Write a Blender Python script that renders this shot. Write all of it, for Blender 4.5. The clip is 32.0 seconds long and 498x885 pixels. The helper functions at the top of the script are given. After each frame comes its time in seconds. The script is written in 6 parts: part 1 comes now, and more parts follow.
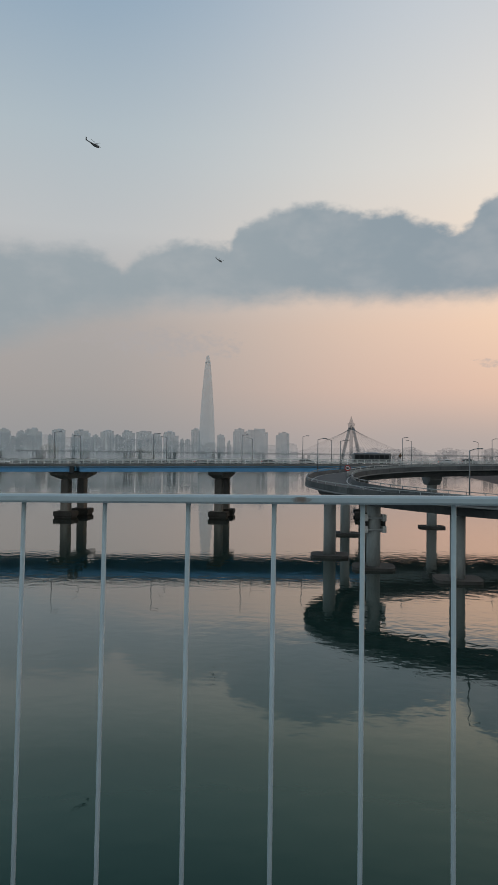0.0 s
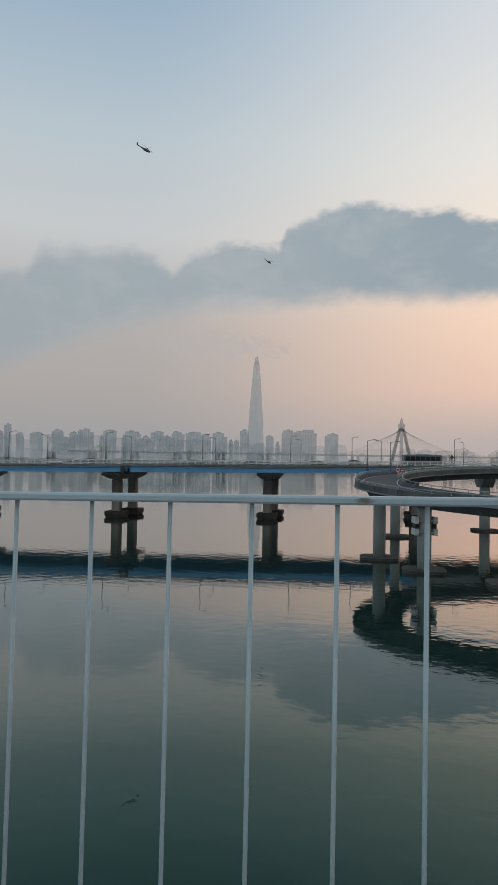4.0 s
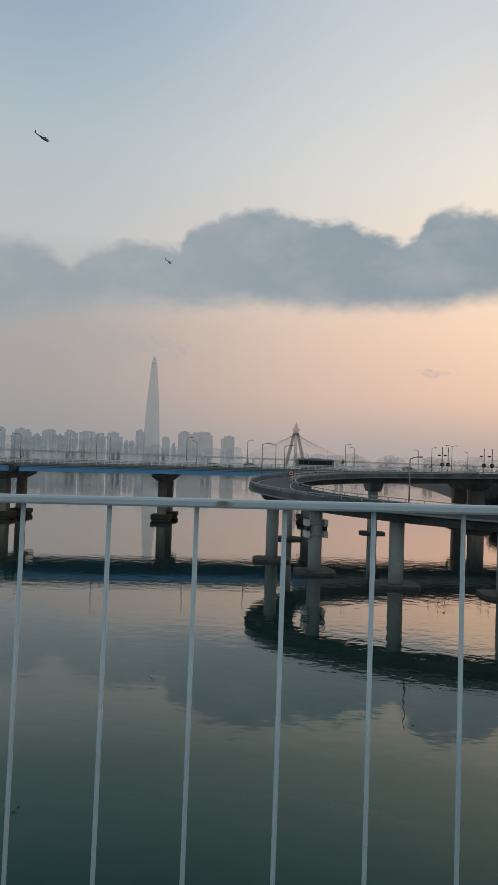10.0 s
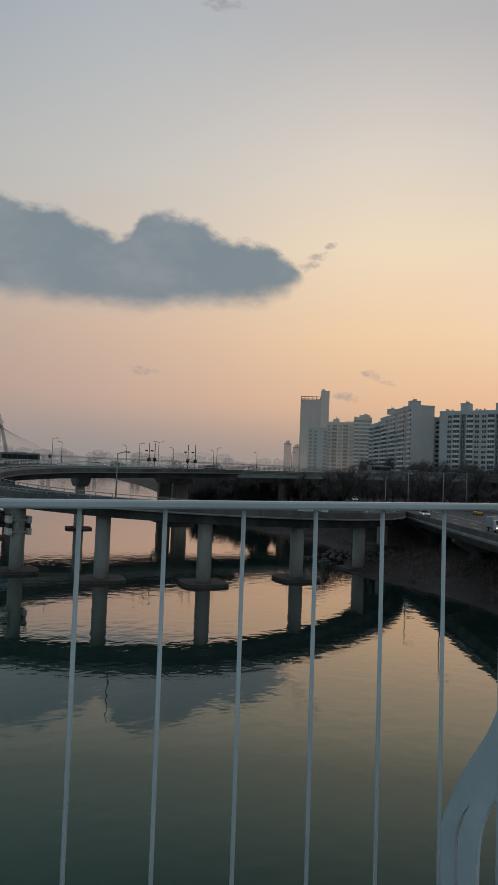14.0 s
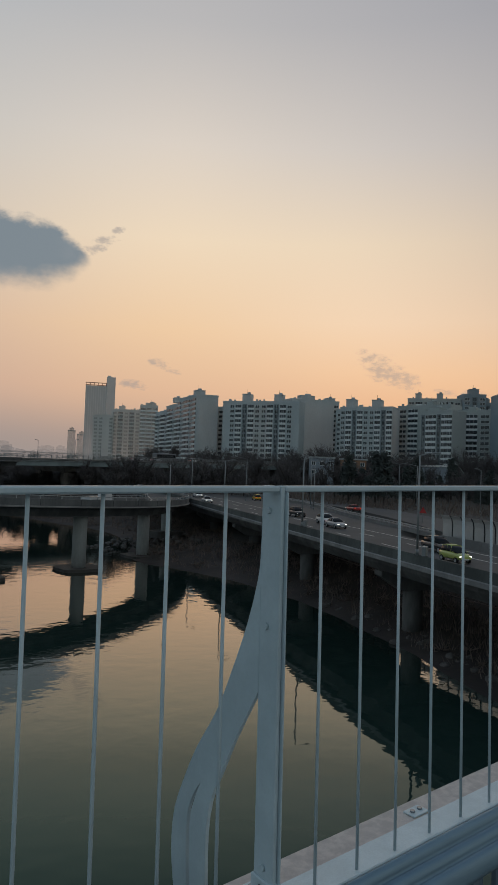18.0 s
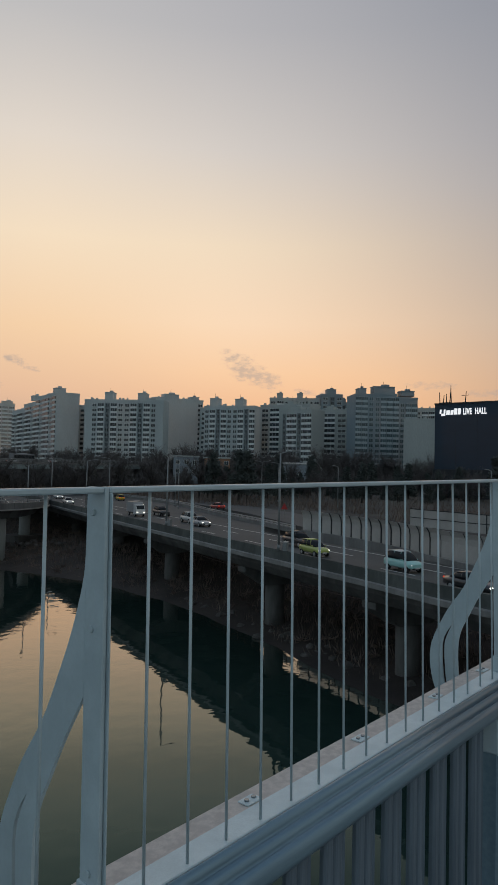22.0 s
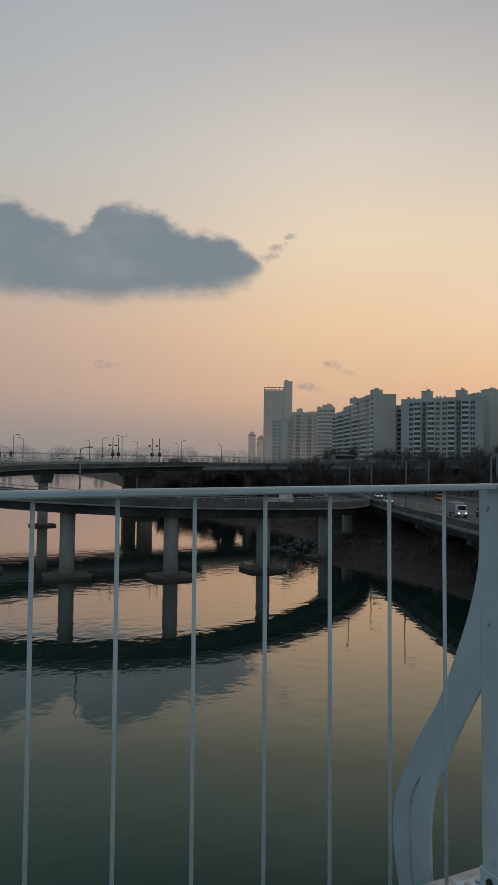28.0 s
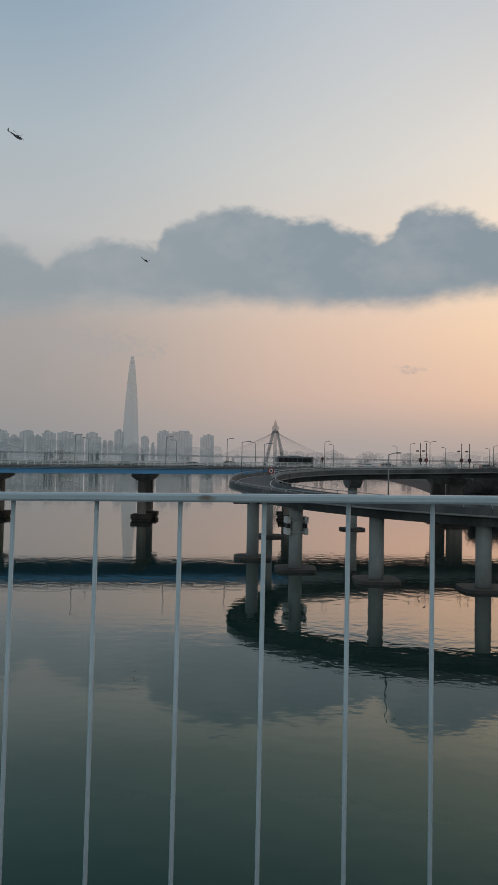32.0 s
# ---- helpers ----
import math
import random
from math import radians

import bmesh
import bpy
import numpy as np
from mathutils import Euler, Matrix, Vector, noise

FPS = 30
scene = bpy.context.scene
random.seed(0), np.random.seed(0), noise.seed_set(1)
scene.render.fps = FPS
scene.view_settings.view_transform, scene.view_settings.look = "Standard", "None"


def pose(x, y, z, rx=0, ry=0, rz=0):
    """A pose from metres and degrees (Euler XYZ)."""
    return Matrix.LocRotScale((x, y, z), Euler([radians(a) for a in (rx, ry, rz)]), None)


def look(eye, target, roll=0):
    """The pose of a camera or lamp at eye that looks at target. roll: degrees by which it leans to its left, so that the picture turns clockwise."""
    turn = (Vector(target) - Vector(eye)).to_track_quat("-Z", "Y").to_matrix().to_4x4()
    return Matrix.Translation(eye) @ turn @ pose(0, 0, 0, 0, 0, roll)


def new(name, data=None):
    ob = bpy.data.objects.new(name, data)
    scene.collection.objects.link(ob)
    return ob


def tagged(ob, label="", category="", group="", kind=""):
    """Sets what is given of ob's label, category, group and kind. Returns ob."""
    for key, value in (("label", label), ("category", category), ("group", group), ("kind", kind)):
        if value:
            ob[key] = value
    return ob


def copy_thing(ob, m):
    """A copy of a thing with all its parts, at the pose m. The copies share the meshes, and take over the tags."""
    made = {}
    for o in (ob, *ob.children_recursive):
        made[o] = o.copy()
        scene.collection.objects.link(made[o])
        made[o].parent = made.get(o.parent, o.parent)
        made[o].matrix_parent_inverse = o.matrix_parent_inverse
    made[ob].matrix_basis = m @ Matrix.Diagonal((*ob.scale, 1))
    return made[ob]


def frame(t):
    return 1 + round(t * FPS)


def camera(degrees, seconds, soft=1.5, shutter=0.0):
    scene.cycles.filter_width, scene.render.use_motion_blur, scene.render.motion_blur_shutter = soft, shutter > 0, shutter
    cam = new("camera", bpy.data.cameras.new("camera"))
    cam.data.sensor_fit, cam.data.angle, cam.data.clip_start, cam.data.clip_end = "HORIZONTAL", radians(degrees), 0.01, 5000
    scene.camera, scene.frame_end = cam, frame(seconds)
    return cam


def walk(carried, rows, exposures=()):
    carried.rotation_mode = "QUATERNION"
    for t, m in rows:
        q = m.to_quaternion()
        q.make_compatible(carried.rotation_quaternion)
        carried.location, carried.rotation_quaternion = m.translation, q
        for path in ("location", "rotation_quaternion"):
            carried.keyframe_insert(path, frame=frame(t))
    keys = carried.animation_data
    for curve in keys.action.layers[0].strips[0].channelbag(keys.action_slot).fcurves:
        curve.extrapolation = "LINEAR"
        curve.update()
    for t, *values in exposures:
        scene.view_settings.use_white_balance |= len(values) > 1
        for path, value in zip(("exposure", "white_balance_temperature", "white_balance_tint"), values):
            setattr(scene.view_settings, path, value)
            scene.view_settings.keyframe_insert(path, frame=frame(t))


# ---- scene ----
cam = camera(39.36, 32.0, soft=1.2)


def aim(x, y, z, yaw, pitch, roll):
    return Matrix.Translation((x, y, z)) @ pose(0, 0, 0, 0, 0, yaw) @ pose(0, 0, 0, 90 + pitch) @ pose(0, 0, 0, 0, 0, roll)


# seconds, place, yaw, pitch, roll
PATH = [
    (0.0, -1.396, -1.195, 16.054, 6.83, 1.57, 0.74),
    (0.5, -1.398, -1.198, 16.052, 7.72, 1.49, 0.56),
    (1.0, -1.399, -1.200, 16.052, 8.18, 1.44, 0.69),
    (1.5, -1.407, -1.205, 16.052, 8.33, 1.38, 1.12),
    (2.0, -1.409, -1.209, 16.052, 8.47, 1.36, 1.25),
    (2.5, -1.407, -1.212, 16.052, 8.83, 1.44, 1.09),
    (3.0, -1.406, -1.211, 16.053, 9.14, 1.62, 0.92),
    (3.5, -1.412, -1.208, 16.053, 9.81, 1.64, 1.00),
    (4.0, -1.420, -1.210, 16.053, 10.83, 1.60, 0.98),
    (4.5, -1.427, -1.224, 16.055, 11.96, 1.65, 1.04),
    (6.5, -1.433, -1.227, 16.057, 12.62, 2.13, 1.48),
    (7.0, -1.433, -1.228, 16.056, 12.32, 2.06, 1.53),
    (7.5, -1.430, -1.229, 16.056, 11.92, 2.14, 1.61),
    (8.0, -1.422, -1.224, 16.056, 11.08, 2.25, 1.66),
    (8.5, -1.412, -1.208, 16.054, 10.42, 2.17, 1.79),
    (9.0, -1.397, -1.194, 16.053, 8.14, 2.04, 2.06),
    (9.5, -1.380, -1.194, 16.055, 5.23, 2.00, 2.00),
    (10.0, -1.361, -1.187, 16.055, 2.32, 1.97, 2.03),
    (10.5, -1.340, -1.193, 16.056, -0.88, 2.01, 2.36),
    (11.0, -1.323, -1.200, 16.056, -4.11, 2.15, 2.27),
    (11.5, -1.309, -1.201, 16.058, -6.84, 2.23, 3.03),
    (12.0, -1.297, -1.208, 16.059, -9.66, 2.38, 3.06),
    (12.5, -1.276, -1.206, 16.059, -12.27, 2.44, 3.07),
    (13.0, -1.243, -1.201, 16.058, -15.88, 2.32, 2.99),
    (13.5, -1.228, -1.200, 16.061, -18.95, 2.28, 2.81),
    (14.0, -1.212, -1.213, 16.061, -21.29, 2.43, 2.27),
    (14.5, -1.186, -1.209, 16.060, -24.22, 2.37, 2.45),
    (15.0, -1.168, -1.223, 16.063, -27.37, 2.41, 2.33),
    (15.5, -1.143, -1.213, 16.062, -29.85, 2.40, 2.22),
    (17.5, -1.076, -1.221, 16.057, -38.41, 2.03, 2.33),
    (18.0, -1.077, -1.234, 16.056, -38.80, 2.09, 2.14),
    (18.5, -1.071, -1.244, 16.058, -39.70, 2.18, 2.13),
    (19.0, -1.052, -1.247, 16.059, -41.65, 2.19, 2.13),
    (19.5, -1.033, -1.262, 16.061, -44.50, 2.35, 2.08),
    (20.0, -1.024, -1.270, 16.058, -46.73, 2.32, 2.01),
    (20.5, -1.018, -1.278, 16.061, -48.25, 2.32, 1.97),
    (21.0, -1.006, -1.280, 16.059, -49.65, 2.37, 1.97),
    (21.5, -1.010, -1.305, 16.061, -50.73, 2.38, 1.52),
    (22.0, -1.019, -1.308, 16.062, -49.92, 2.33, 1.33),
    (22.5, -1.000, -1.287, 16.056, -49.96, 2.14, 1.38),
    (23.0, -1.017, -1.281, 16.055, -48.06, 2.06, 1.23),
    (23.5, -1.038, -1.251, 16.054, -43.04, 1.85, 1.28),
    (24.0, -1.059, -1.233, 16.054, -38.89, 1.73, 1.07),
    (24.5, -1.083, -1.236, 16.054, -35.87, 1.81, 1.02),
    (25.0, -1.111, -1.231, 16.053, -32.36, 1.68, 1.01),
    (25.5, -1.136, -1.241, 16.053, -29.89, 1.68, 1.01),
    (27.5, -1.186, -1.261, 16.053, -25.40, 1.81, 0.73),
    (28.0, -1.201, -1.264, 16.053, -24.24, 1.83, 0.81),
    (28.5, -1.212, -1.250, 16.057, -21.56, 1.91, 0.55),
    (29.0, -1.243, -1.258, 16.050, -17.60, 1.88, 0.66),
    (29.5, -1.270, -1.263, 16.050, -13.98, 1.90, 0.97),
    (30.0, -1.291, -1.263, 16.052, -10.26, 1.96, 1.11),
    (30.5, -1.309, -1.257, 16.052, -6.95, 1.77, 1.22),
    (31.0, -1.328, -1.249, 16.051, -3.88, 1.86, 0.99),
    (31.5, -1.345, -1.247, 16.051, -1.37, 1.92, 1.09),
    (32.0, -1.360, -1.248, 16.050, 0.63, 1.87, 1.19),
]
# the clip's own exposure, in stops
EXPOSURES = [(0.0, 0.1), (1.0, 0.24), (4.0, 0.26), (9.0, 0.24), (10.5, 0.06), (11.5, -0.03), (13.0, -0.1), (13.5, -0.2), (14.0, -0.28), (15.0, -0.30), (18.0, -0.29), (22.0, -0.20), (25.0, -0.28), (28.0, -0.36), (29.0, -0.44), (30.0, -0.22), (31.0, -0.02), (32.0, 0.02)]
walk(cam, [(row[0], aim(*row[1:])) for row in PATH], EXPOSURES)


# ---- light ----
scene.view_settings.exposure = 0.0


class Nodes:
    """Short hand for node trees."""

    def __init__(self, tree):
        self.tree = tree
        tree.nodes.clear()

    def add(self, kind, **inputs):
        node = self.tree.nodes.new(kind)
        for key, value in inputs.items():
            self.put(node.inputs[key.replace("_", " ")], value)
        return node

    def put(self, socket, value):
        if isinstance(value, bpy.types.NodeSocket):
            self.tree.links.new(value, socket)
        else:
            socket.default_value = value

    def math(self, op, a, b=0.0, c=0.0, clamp=False):
        node = self.tree.nodes.new("ShaderNodeMath")
        node.operation, node.use_clamp = op, clamp
        for socket, value in zip(node.inputs, (a, b, c)):
            self.put(socket, value)
        return node.outputs[0]

    def mix(self, fac, a, b, blend="MIX"):
        node = self.tree.nodes.new("ShaderNodeMix")
        node.data_type, node.blend_type, node.clamp_factor = "RGBA", blend, True
        self.put(node.inputs[0], fac)
        self.put(node.inputs[6], a if isinstance(a, bpy.types.NodeSocket) else (*a[:3], 1))
        self.put(node.inputs[7], b if isinstance(b, bpy.types.NodeSocket) else (*b[:3], 1))
        return node.outputs[2]

    def ramp(self, fac, stops, smooth=False):
        node = self.tree.nodes.new("ShaderNodeValToRGB")
        self.put(node.inputs[0], fac)
        els = node.color_ramp.elements
        node.color_ramp.interpolation = "EASE" if smooth else "LINEAR"
        while len(els) < len(stops):
            els.new(0.5)
        for el, (at, col) in zip(els, stops):
            el.position = at
            el.color = (*col, 1) if isinstance(col, tuple) else (col, col, col, 1)
        return node.outputs[0]

    def step(self, value, lo, hi):
        node = self.tree.nodes.new("ShaderNodeMapRange")
        node.interpolation_type = "SMOOTHSTEP"
        for i, v in enumerate((value, lo, hi, 0.0, 1.0)):
            self.put(node.inputs[i], v)
        return node.outputs[0]


def srgb(r, g, b):
    """A linear colour from display values of 0 to 255."""
    return tuple(((v / 255 + 0.055) / 1.055) ** 2.4 if v > 10 else v / 255 / 12.92 for v in (r, g, b))


# the sky: dusk haze, glowing over the north bank, with one long bank of cloud; degrees of azimuth (to the right of +y) and height
world = bpy.data.worlds.new("sky")
scene.world = world
world.use_nodes = True
sky = Nodes(world.node_tree)
way = sky.add("ShaderNodeTexCoord").outputs["Generated"]
xyz = sky.add("ShaderNodeSeparateXYZ", Vector=way)
deg = 180 / math.pi
azimuth = sky.math("MULTIPLY", sky.math("ARCTAN2", xyz.outputs[0], xyz.outputs[1]), deg)
height = sky.math("MULTIPLY", sky.math("ARCSINE", xyz.outputs[2]), deg)
rise = sky.math("DIVIDE", height, 60.0, clamp=True)


def column(gain, *stops):
    return sky.ramp(rise, [(h / 60, tuple(v * gain for v in srgb(*c))) for h, c in stops])


west = column(0.77, (0, (160, 162, 164)), (2, (166, 165, 166)), (6, (178, 172, 170)), (11, (184, 179, 177)), (18, (204, 207, 209)), (25, (190, 203, 211)), (34, (158, 182, 203)), (60, (115, 142, 174)))
south = column(0.97, (0, (172, 162, 158)), (2, (184, 168, 162)), (6, (216, 184, 167)), (11, (230, 198, 176)), (17, (228, 212, 197)), (23, (218, 214, 208)), (33, (196, 201, 206)), (60, (130, 150, 175)))
glow = column(1.15, (0, (184, 158, 143)), (2, (198, 165, 146)), (6, (228, 187, 155)), (11, (242, 206, 167)), (18, (243, 221, 192)), (25, (224, 213, 201)), (33, (190, 188, 188)), (60, (120, 135, 160)))
east = column(1.16, (0, (210, 158, 126)), (3, (222, 172, 140)), (5, (229, 182, 147)), (8, (240, 200, 163)), (12, (243, 214, 184)), (18, (236, 216, 190)), (25, (208, 201, 195)), (33, (178, 177, 180)), (60, (115, 130, 155)))
dusk = column(0.90, (0, (190, 155, 135)), (5, (200, 170, 150)), (12, (195, 180, 168)), (22, (174, 174, 180)), (40, (140, 149, 165)), (60, (105, 122, 150)))
side = column(1.22, (0, (140, 152, 155)), (10, (150, 166, 172)), (30, (152, 172, 182)), (60, (130, 156, 178)))
behind = column(1.22, (0, (148, 152, 150)), (10, (160, 164, 162)), (30, (164, 170, 170)), (60, (142, 156, 168)))
sweep_sky = sky.mix(sky.step(azimuth, -22.0, 14.0), west, south)
sweep_sky = sky.mix(sky.step(azimuth, 6.0, 34.0), sweep_sky, glow)
sweep_sky = sky.mix(sky.step(azimuth, 30.0, 52.0), sweep_sky, east)
sweep_sky = sky.mix(sky.step(azimuth, 44.0, 80.0), sweep_sky, dusk)
sweep_sky = sky.mix(sky.step(azimuth, 90.0, 130.0), sweep_sky, behind)
sweep_sky = sky.mix(sky.step(azimuth, -35.0, -80.0), sweep_sky, side)
sweep_sky = sky.mix(sky.step(azimuth, -115.0, -150.0), sweep_sky, behind)

# grey river haze low over the eastern reach
mist = sky.math("MULTIPLY", sky.step(height, 5.5, 0.3), sky.math("MULTIPLY", sky.step(azimuth, -4.0, 8.0), sky.step(azimuth, 42.0, 26.0)))
sweep_sky = sky.mix(sky.math("MULTIPLY", mist, 0.6), sweep_sky, srgb(166, 159, 156))

# cloud cover: a long bank and small wisps (azimuth, height, half width, half height), torn by noise
flat = sky.add("ShaderNodeCombineXYZ", X=sky.math("MULTIPLY", azimuth, 0.6), Y=height, Z=0.0)
puff = sky.add("ShaderNodeTexNoise", Vector=flat.outputs[0], Scale=0.36, Detail=6.0, Roughness=0.52).outputs[0]
frays = sky.add("ShaderNodeTexNoise", Vector=flat.outputs[0], Scale=1.1, Detail=5.0, Roughness=0.6).outputs[0]
shade = sky.add("ShaderNodeTexNoise", Vector=flat.outputs[0], Scale=0.2, Detail=4.0, Roughness=0.6).outputs[0]
# the bank's crest and base over azimuth
CREST = [(-36, 15.5), (-31.3, 14.5), (-29, 15.2), (-28, 16.8), (-25, 16.7), (-20.7, 17.2), (-18.8, 16.6), (-17.4, 15.6), (-16, 16.8), (-13, 17.6), (-8.6, 17.4), (-7.9, 18.9), (-6, 20.0), (-3, 20.6), (-0.5, 20.5), (2, 19.9),
         (5, 19.9), (7.5, 19.0), (10, 18.2), (10.9, 18.7), (11.8, 20), (14, 20.4), (16.3, 20), (18.4, 18.9), (20.5, 18.8), (22.7, 18.2), (24.4, 17.1), (25.3, 15.9), (26, 14.0), (30, 11)]
BASE = [(-36, 5.6), (-31, 6.2), (-27, 7.9), (-23, 9.5), (-19, 10.8), (-14.5, 12.1), (-9, 12.4), (-3, 13.2), (1, 12.9), (8, 12.8), (12, 12.6), (15.6, 13.2), (22, 13.8), (24, 14.4), (25.3, 15.6), (26, 17), (30, 20)]
TIP = [(25.6, 16.8, 1.0, 0.7), (26.5, 17.5, 1.0, 0.7), (27.4, 18.3, 0.6, 0.4)]
SMALL = [(12.2, 7.9, 1.5, 0.4), (17.5, 34.6, 2.2, 0.6), (31.1, 8.2, 0.9, 0.55), (32.2, 7.7, 0.9, 0.4), (48.7, 9.1, 1.2, 1.0), (49.8, 8.2, 2.1, 1.5), (51.0, 7.5, 1.8, 1.2), (29, 6.4, 1.4, 0.45),
         (54.5, 6.6, 1.1, 0.4), (56.5, 6.35, 1.8, 0.4), (64.4, 7.1, 2.4, 0.4), (69, 6.4, 2.2, 0.4), (-14, 9.5, 8, 1.6)]


def outline_of(points):
    return sky.math("MULTIPLY", sky.ramp(sky.math("DIVIDE", sky.math("ADD", azimuth, 36.0), 66.0, clamp=True), [((a + 36) / 66, h / 30) for a, h in points]), 30.0)


def cover(ellipses, slant=0.0):
    best = None
    for a, h, ra, rh in ellipses:
        dx = sky.math("DIVIDE", sky.math("ADD", sky.math("SUBTRACT", azimuth, a), sky.math("MULTIPLY", sky.math("SUBTRACT", height, h), slant)), ra)
        dy = sky.math("DIVIDE", sky.math("SUBTRACT", height, h), rh)
        near = sky.math("SUBTRACT", 1.0, sky.math("ADD", sky.math("MULTIPLY", dx, dx), sky.math("MULTIPLY", dy, dy)))
        best = near if best is None else sky.math("SMOOTH_MAX", best, near, 0.2)
    return best


ragged = sky.math("ADD", sky.math("MULTIPLY", sky.math("SUBTRACT", puff, 0.5), 1.7), sky.math("MULTIPLY", sky.math("SUBTRACT", frays, 0.5), 1.5))
under_crest = sky.math("SUBTRACT", sky.math("ADD", outline_of(CREST), ragged), height)
over_base = sky.math("SUBTRACT", height, sky.math("ADD", outline_of(BASE), sky.math("MULTIPLY", ragged, 0.7)))
shred = sky.add("ShaderNodeTexNoise", Vector=flat.outputs[0], Scale=2.6, Detail=5.0, Roughness=0.65).outputs[0]
wisp = sky.math("ADD", sky.math("MAXIMUM", cover(SMALL, 0.8), cover(TIP, -1.0)), sky.math("ADD", sky.math("MULTIPLY", sky.math("SUBTRACT", frays, 0.5), 2.2), sky.math("MULTIPLY", sky.math("SUBTRACT", shred, 0.5), 3.4)))
# a torn crest, a softer underside, thinning at the western and eastern ends
body = sky.math("MULTIPLY", sky.step(under_crest, -0.25, sky.math("ADD", 0.75, sky.math("MULTIPLY", sky.step(azimuth, -10.0, -28.0), 0.9))), sky.step(over_base, -0.7, sky.math("ADD", 1.3, sky.math("MULTIPLY", sky.step(azimuth, -4.0, -24.0), 1.4))))
# soft rose underside, blue grey body, thinning towards the west
cloud_blue = sky.mix(sky.step(azimuth, -18.0, 18.0), srgb(140, 152, 159), srgb(128, 143, 154))
cloud_col = sky.mix(sky.math("MULTIPLY", sky.step(shade, 0.42, 0.72), 0.3), cloud_blue, srgb(180, 180, 181))
dense = sky.math("MULTIPLY", body, sky.math("ADD", 0.84, sky.math("MULTIPLY", sky.step(azimuth, -25.0, 5.0), 0.12)))
clouded = sky.mix(dense, sweep_sky, cloud_col)
clouded = sky.mix(sky.math("MULTIPLY", sky.step(wisp, 0.1, 1.45), 0.6), clouded, srgb(165, 160, 160))
nishita = sky.add("ShaderNodeTexSky")
nishita.sky_type, nishita.sun_disc = "NISHITA", False
nishita.sun_elevation, nishita.sun_rotation, nishita.dust_density = radians(2.0), radians(62), 4.0
lit = sky.add("ShaderNodeBackground", Color=clouded, Strength=1.0)
thin = sky.add("ShaderNodeBackground", Color=nishita.outputs[0], Strength=0.012)
both = sky.add("ShaderNodeAddShader")
sky.put(both.inputs[0], lit.outputs[0])
sky.put(both.inputs[1], thin.outputs[0])
sky.put(sky.add("ShaderNodeOutputWorld").inputs[0], both.outputs[0])

# the sun stands low behind the apartment blocks
sun = new("sun", bpy.data.lights.new("sun", "SUN"))
sun.data.energy, sun.data.angle, sun.data.color = 0.5, radians(10), (1.0, 0.72, 0.45)
sun.matrix_world = look((900, 480, 40), (0, 0, 5))


# ---- materials ----
def material(name, base, dark=None, scale=1.0, rough=0.6, metal=0.0, bump=0.2, fine=18.0, stretch=(1, 1, 1), clear=1.0, spread=0.25, coat=0.0, haze_top=0.0):
    """A painted, cast or grown surface: two colours in large patches, fine grain, relief; clear below 1 mixes in
    transparency, as painted haze or see-through panels.
    """
    mat = bpy.data.materials.new(name)
    mat.use_nodes = True
    n = Nodes(mat.node_tree)
    at = n.add("ShaderNodeMapping", Vector=n.add("ShaderNodeTexCoord").outputs["Object"], Scale=stretch).outputs[0]
    large = n.add("ShaderNodeTexNoise", Vector=at, Scale=scale, Detail=5.0, Roughness=0.6).outputs[0]
    small = n.add("ShaderNodeTexNoise", Vector=at, Scale=scale * fine, Detail=3.0).outputs[0]
    dark = dark or tuple(v * 0.72 for v in base)
    col = n.mix(n.step(large, 0.35, 0.68), dark, base)
    col = n.mix(n.math("MULTIPLY", n.step(small, 0.35, 0.7), spread), col, tuple(v * 0.7 for v in dark))
    each = n.add("ShaderNodeObjectInfo").outputs["Random"]
    col = n.mix(n.math("MULTIPLY", each, 0.16), col, tuple(v * 0.6 for v in base))
    bsdf = n.add("ShaderNodeBsdfPrincipled", Base_Color=col, Metallic=metal)
    n.put(bsdf.inputs["Roughness"], n.math("ADD", rough - 0.08, n.math("MULTIPLY", large, 0.16)))
    n.put(bsdf.inputs["Coat Weight"], coat)
    if bump:
        relief = n.add("ShaderNodeBump", Strength=bump, Distance=0.02 / max(scale, 0.2), Height=n.math("ADD", n.math("MULTIPLY", small, 0.4), large))
        n.put(bsdf.inputs["Normal"], relief.outputs[0])
    out = bsdf.outputs[0]
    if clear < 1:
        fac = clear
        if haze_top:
            # painted haze: more see-through towards the ground
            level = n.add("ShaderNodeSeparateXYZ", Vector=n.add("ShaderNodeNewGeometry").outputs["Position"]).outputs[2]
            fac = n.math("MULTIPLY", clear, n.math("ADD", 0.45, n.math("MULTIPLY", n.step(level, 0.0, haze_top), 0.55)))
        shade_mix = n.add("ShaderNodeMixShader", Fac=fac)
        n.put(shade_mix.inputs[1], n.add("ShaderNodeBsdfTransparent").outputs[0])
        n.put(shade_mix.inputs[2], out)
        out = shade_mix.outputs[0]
    n.put(n.add("ShaderNodeOutputMaterial").inputs[0], out)
    return mat


def shining(name, colour, strength):
    mat = bpy.data.materials.new(name)
    mat.use_nodes = True
    n = Nodes(mat.node_tree)
    n.put(n.add("ShaderNodeOutputMaterial").inputs[0], n.add("ShaderNodeEmission", Color=(*colour, 1), Strength=strength).outputs[0])
    return mat


